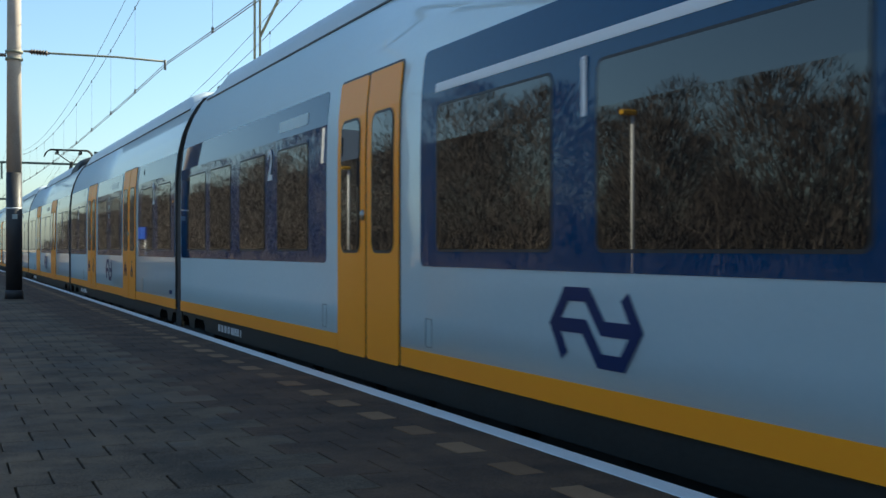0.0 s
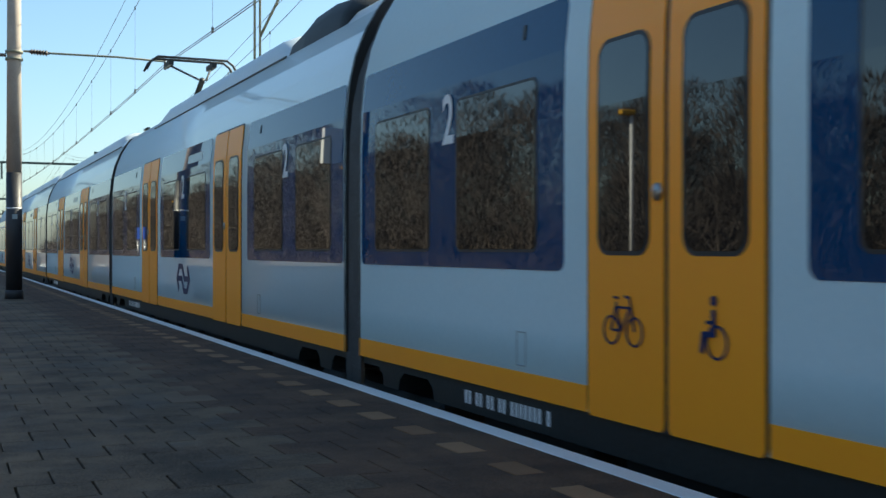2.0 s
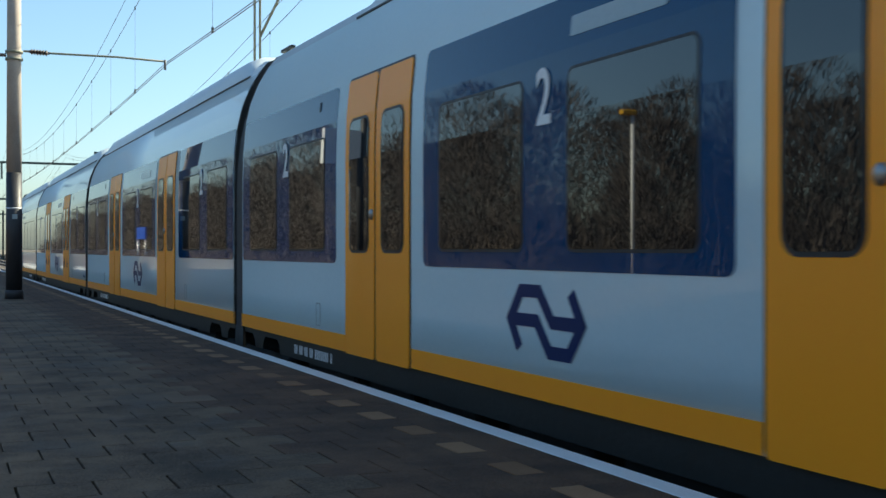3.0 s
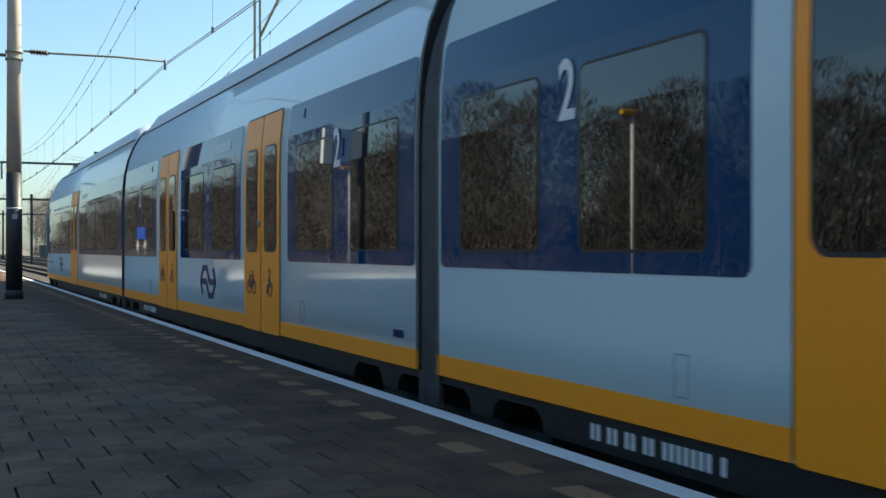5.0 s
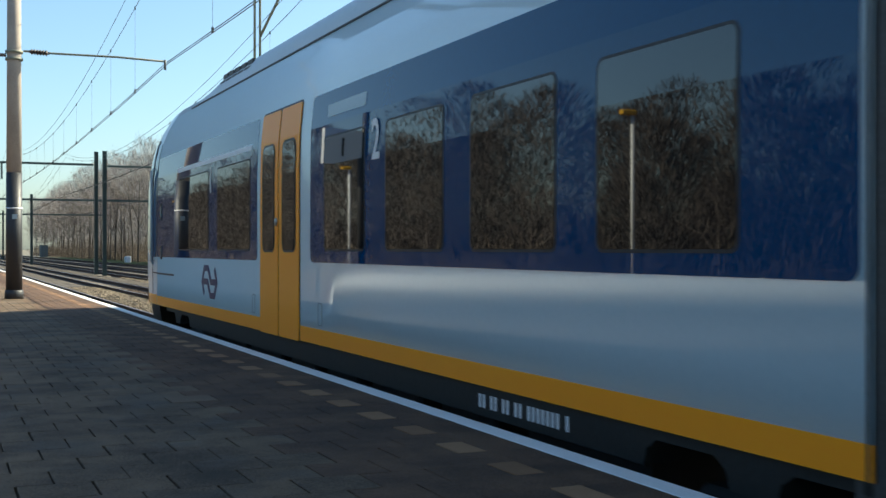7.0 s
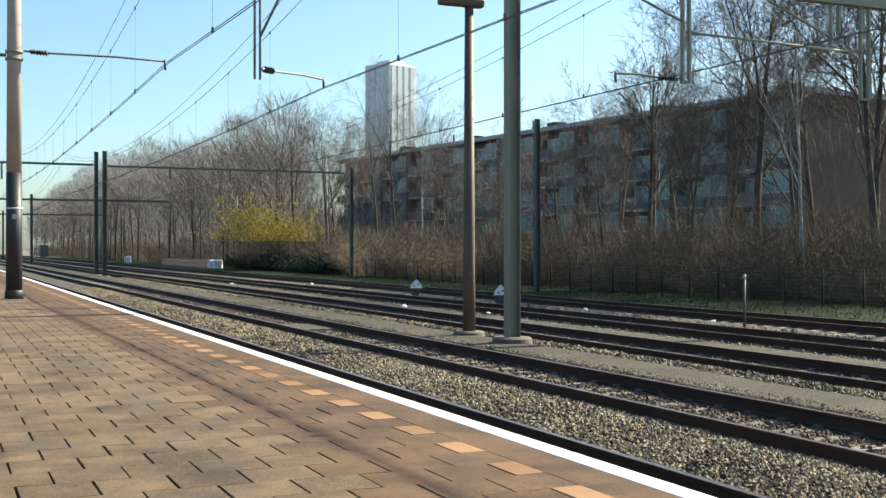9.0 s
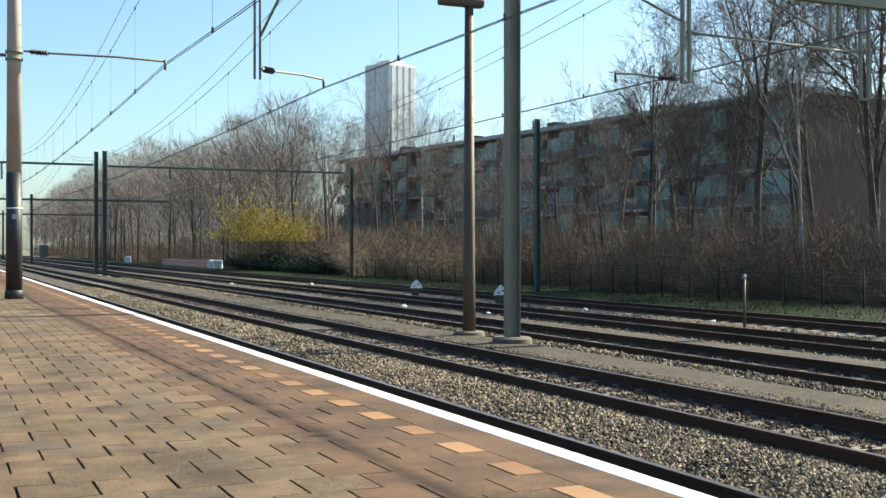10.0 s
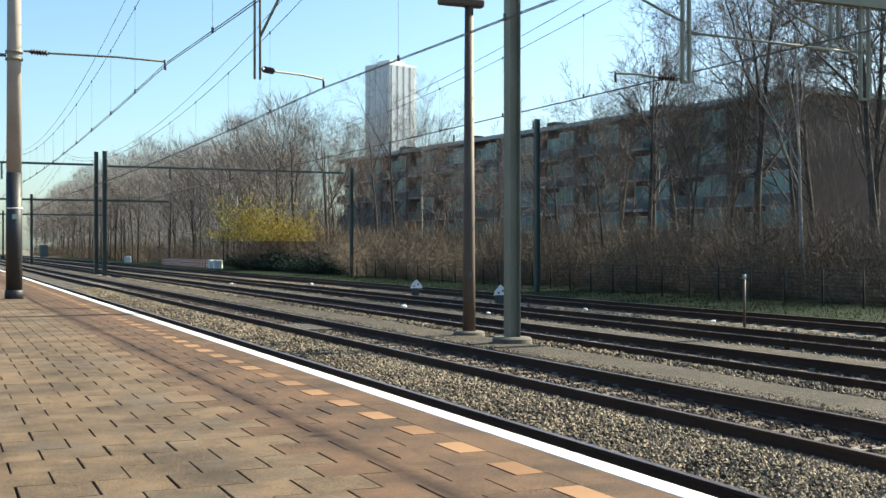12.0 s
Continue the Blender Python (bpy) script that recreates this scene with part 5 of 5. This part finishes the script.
# ---- small things along the line ----
def dwarf_signal(x, y):
    sig = tagged(new("dwarf_signal"), "low track signal with a white triangular top", "signal")
    bm = bmesh.new()
    add_box(bm, x - 0.14, x + 0.14, y - 0.12, y + 0.12, BED_Z - 0.02, BED_Z + 0.38, 0.03)
    part("box", bm, M_TAR, sig)
    bm = bmesh.new()
    tri = [(-0.24, 0.36), (0.24, 0.36), (0.20, 0.52), (0.0, 0.74), (-0.20, 0.52)]
    a = [bm.verts.new((x + p, y - 0.13 - p * 0.3, BED_Z + q)) for p, q in tri]
    b = [bm.verts.new((x + p, y - 0.09 - p * 0.3, BED_Z + q)) for p, q in tri]
    bm.faces.new(a)
    bm.faces.new(b[::-1])
    for k in range(5):
        bm.faces.new((a[k], a[(k + 1) % 5], b[(k + 1) % 5], b[k]))
    face = part("plate", bm, M_WHITE, sig, "white triangular plate")
    for p, q in ((-0.09, 0.45), (0.06, 0.52)):
        box_part("lens", x + p - 0.035, x + p + 0.035, y - 0.145 - p * 0.3, y - 0.128 - p * 0.3, BED_Z + q - 0.035, BED_Z + q + 0.035, M_TAR, face, "small dark lens")
    return sig


def build_small():
    dwarf_signal(19.0, 45.2)
    dwarf_signal(19.0, 37.2)
    post = tagged(new("marker_post"), "thin grey marker post with a white top", "post")
    tube_part("shaft", [(19.2, 23.6, -1.0), (19.2, 23.6, 0.34)], 0.035, M_MAST_BROWN, post)
    tube_part("top", [(19.2, 23.6, 0.34), (19.2, 23.6, 0.46)], 0.045, M_GREY, post)
    for x, y, s in ((14.3, 35.0, 0.10), (15.2, 30.5, 0.06), (18.9, 24.5, 0.07), (18.9, 31.0, 0.08), (15.0, 62, 0.09), (19, 60, 0.09)):
        bm = bmesh.new()
        bmesh.ops.create_icosphere(bm, subdivisions=1, radius=s)
        for v in bm.verts:
            v.co = Vector((v.co.x * 1.2, v.co.y, v.co.z * 0.7)) * (1 + 0.25 * noise.noise(v.co * 9))
        bmesh.ops.transform(bm, matrix=Matrix.Translation((x, y, BED_Z + 0.1 + s * 0.4)), verts=bm.verts)
        tagged(part("marker_stone", bm, M_WHITE), "white painted marker stone between the tracks", "stone")
    # lattice cover across the second track
    panel_ob = tagged(new("crossing_panel"), "weathered slatted cover between the rails", "track cover")
    for k in range(9):
        box_part("slat", 7.95, 9.15, 27.0 + k * 0.24, 27.13 + k * 0.24, BED_Z - 0.01, BED_Z + 0.06, M_FOOT, panel_ob)

    fence = tagged(new("fence"), "dark wire mesh fence along the verge", "fence")
    y = 20.0
    me = None
    while y < 125:
        if me is None:
            ob = tube_part("fence_post", [(0, 0, -0.1), (0, 0, 1.42)], 0.035, M_FENCE, fence, sides=6)
            me = ob.data
        else:
            ob = new("fence_post", me)
            ob.parent = fence
        ob.location = (29.6, y, -1.0)
        y += 2.0
    for k in range(9):
        tube_part("fence_wire", [(29.6, 20, -0.85 + k * 0.15), (29.6, 125, -0.85 + k * 0.15)], 0.006, M_FENCE, fence, sides=4)

    barrier = tagged(new("barrier"), "red and white striped site barrier beside the far track", "barrier")
    for k in range(21):
        y = 121 + k * 1.5
        for j, z in enumerate((-0.85, -0.55, -0.25)):
            box_part("board", 27.5, 27.56, y, y + 1.1, z, z + 0.16, M_RED, barrier)
            box_part("board", 27.5, 27.56, y + 1.11, y + 1.49, z, z + 0.16, M_WHITE, barrier)
        box_part("barrier_post", 27.57, 27.65, y, y + 0.08, -1.0, -0.05, M_WHITE, barrier)
    for x, y in ((26.9, 119.6), (27.1, 118.0), (27.0, 178.0), (27.3, 180.5)):
        bm = bmesh.new()
        add_box(bm, -0.45, 0.45, -0.4, 0.4, 0, 1.0, 0.12)
        ob = part("container", bm, M_WHITE)
        ob.location = (x, y, -1.0)
        tagged(ob, "white rounded storage container beside the track", "container")
    hut = box_part("hut", 21.5 + 5, 23.5 + 5, 330, 333, -1.1, 2.2, M_PANEL, None)
    tagged(hut, "small blue-grey trackside hut far along the line", "hut")
    pole = tagged(new("street_lamp"), "slim grey street lamp near the wood", "street lamp")
    tube_part("post", [(31, 125.5, -1), (31, 125.5, 7.2)], [0.08, 0.05], M_MAST, pole)
    box_part("lamp_head", 30.6, 31.1, 125.4, 125.6, 7.2, 7.3, M_MAST, pole)

    # what stands behind the camera's side of the platform
    sign = tagged(new("platform_sign"), "dark post with a white platform number sign", "sign")
    X, Y = -0.62, 20.9
    tube_part("post", [(X, Y, 0), (X, Y, 4.5)], 0.075, M_TAR, sign)
    box_part("top_arm", X - 0.3, X + 0.5, Y - 0.06, Y + 0.06, 4.4, 4.5, M_TAR, sign)
    face = box_part("sign_box", X + 0.08, X + 0.86, Y - 0.08, Y + 0.08, 2.95, 3.64, M_WHITE, sign, "white sign box")
    numeral = text_mesh("platform_number", "1", 0.5, 0, 0, 0, M_TAR, face)
    numeral.data.transform(Matrix.Rotation(math.pi / 2, 4, "Z") @ Matrix.Translation((-SIDE, 0, 0)))
    numeral.data.transform(Matrix.Translation((X + 0.47, Y - 0.085, 3.12)))
    for x, y, h, mat in ((-5.0, 18.0, 3.65, M_LAMP_Y), (-5.0, 34.0, 3.65, M_LAMP_Y), (-5.0, 62.0, 3.65, M_LAMP_Y)):
        lamp = tagged(new("platform_lamp"), "white platform lamp post with a yellow head", "lamp post")
        tube_part("post", [(x, y, 0), (x, y, h)], 0.035, M_WHITE, lamp)
        bm = bmesh.new()
        add_box(bm, x - 0.06, x + 0.26, y - 0.07, y + 0.07, h, h + 0.10, 0.02)
        part("lamp_head", bm, mat, lamp)
    board = tagged(new("name_board"), "blue station name board on posts", "sign")
    box_part("panel", -4.05, -3.95, 66, 69, 1.7, 2.4, M_SIGN_BLUE, board)
    for y in (66.2, 68.8):
        tube_part("post", [(-4, y, 0), (-4, y, 1.7)], 0.05, M_STEEL, board)


build_ground()
platform = build_platform()
for i, x in enumerate(TRACKS):
    build_track(x, i + 1)
build_masts()
build_wires()
build_flats()
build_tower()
build_small()
build_plants()
carriages = build_train()
stones("gravel", "pale crushed stone heaped between the first two tracks", 46000, 5.75, 7.75, 2.5, 60, 0.028, M_STONE, BED_Z + 0.03, 1, 0.08)
stones("gravel", "rusty crushed stone between the rails", 12000, 7.95, 9.15, 4, 60, 0.034, M_STONE_RUST, BED_Z + 0.0, 2)
stones("gravel", "crushed stone shoulder beside the sand path", 7000, 11.5, 12.05, 8, 80, 0.036, M_STONE, BED_Z + 0.03, 3, 0.04)
stones("gravel", "crushed stone between the far rails", 9000, 12.2, 13.9, 8, 80, 0.036, M_STONE_RUST, BED_Z, 4)
stones("gravel", "crushed stone around the far tracks", 9000, 15.4, 19.5, 14, 90, 0.045, M_STONE, BED_Z + 0.01, 5)
stones("gravel", "loose small stones on the sand path", 2500, 9.85, 10.25, 6, 60, 0.02, M_STONE, BED_Z + 0.10, 7)
stones("gravel", "crushed stone shoulder of the second track", 5000, 9.3, 9.8, 5, 60, 0.034, M_STONE, BED_Z + 0.03, 6, 0.03)
build_tiles(platform)


def motions():
    times = sorted([k * 0.5 for k in range(25)] + [8.8, 8.9, 9.1])
    for car, y in carriages:
        walk(car, [(t, pose(4.935, GANGWAY_START + y - travelled(t), 0)) for t in times])


motions()
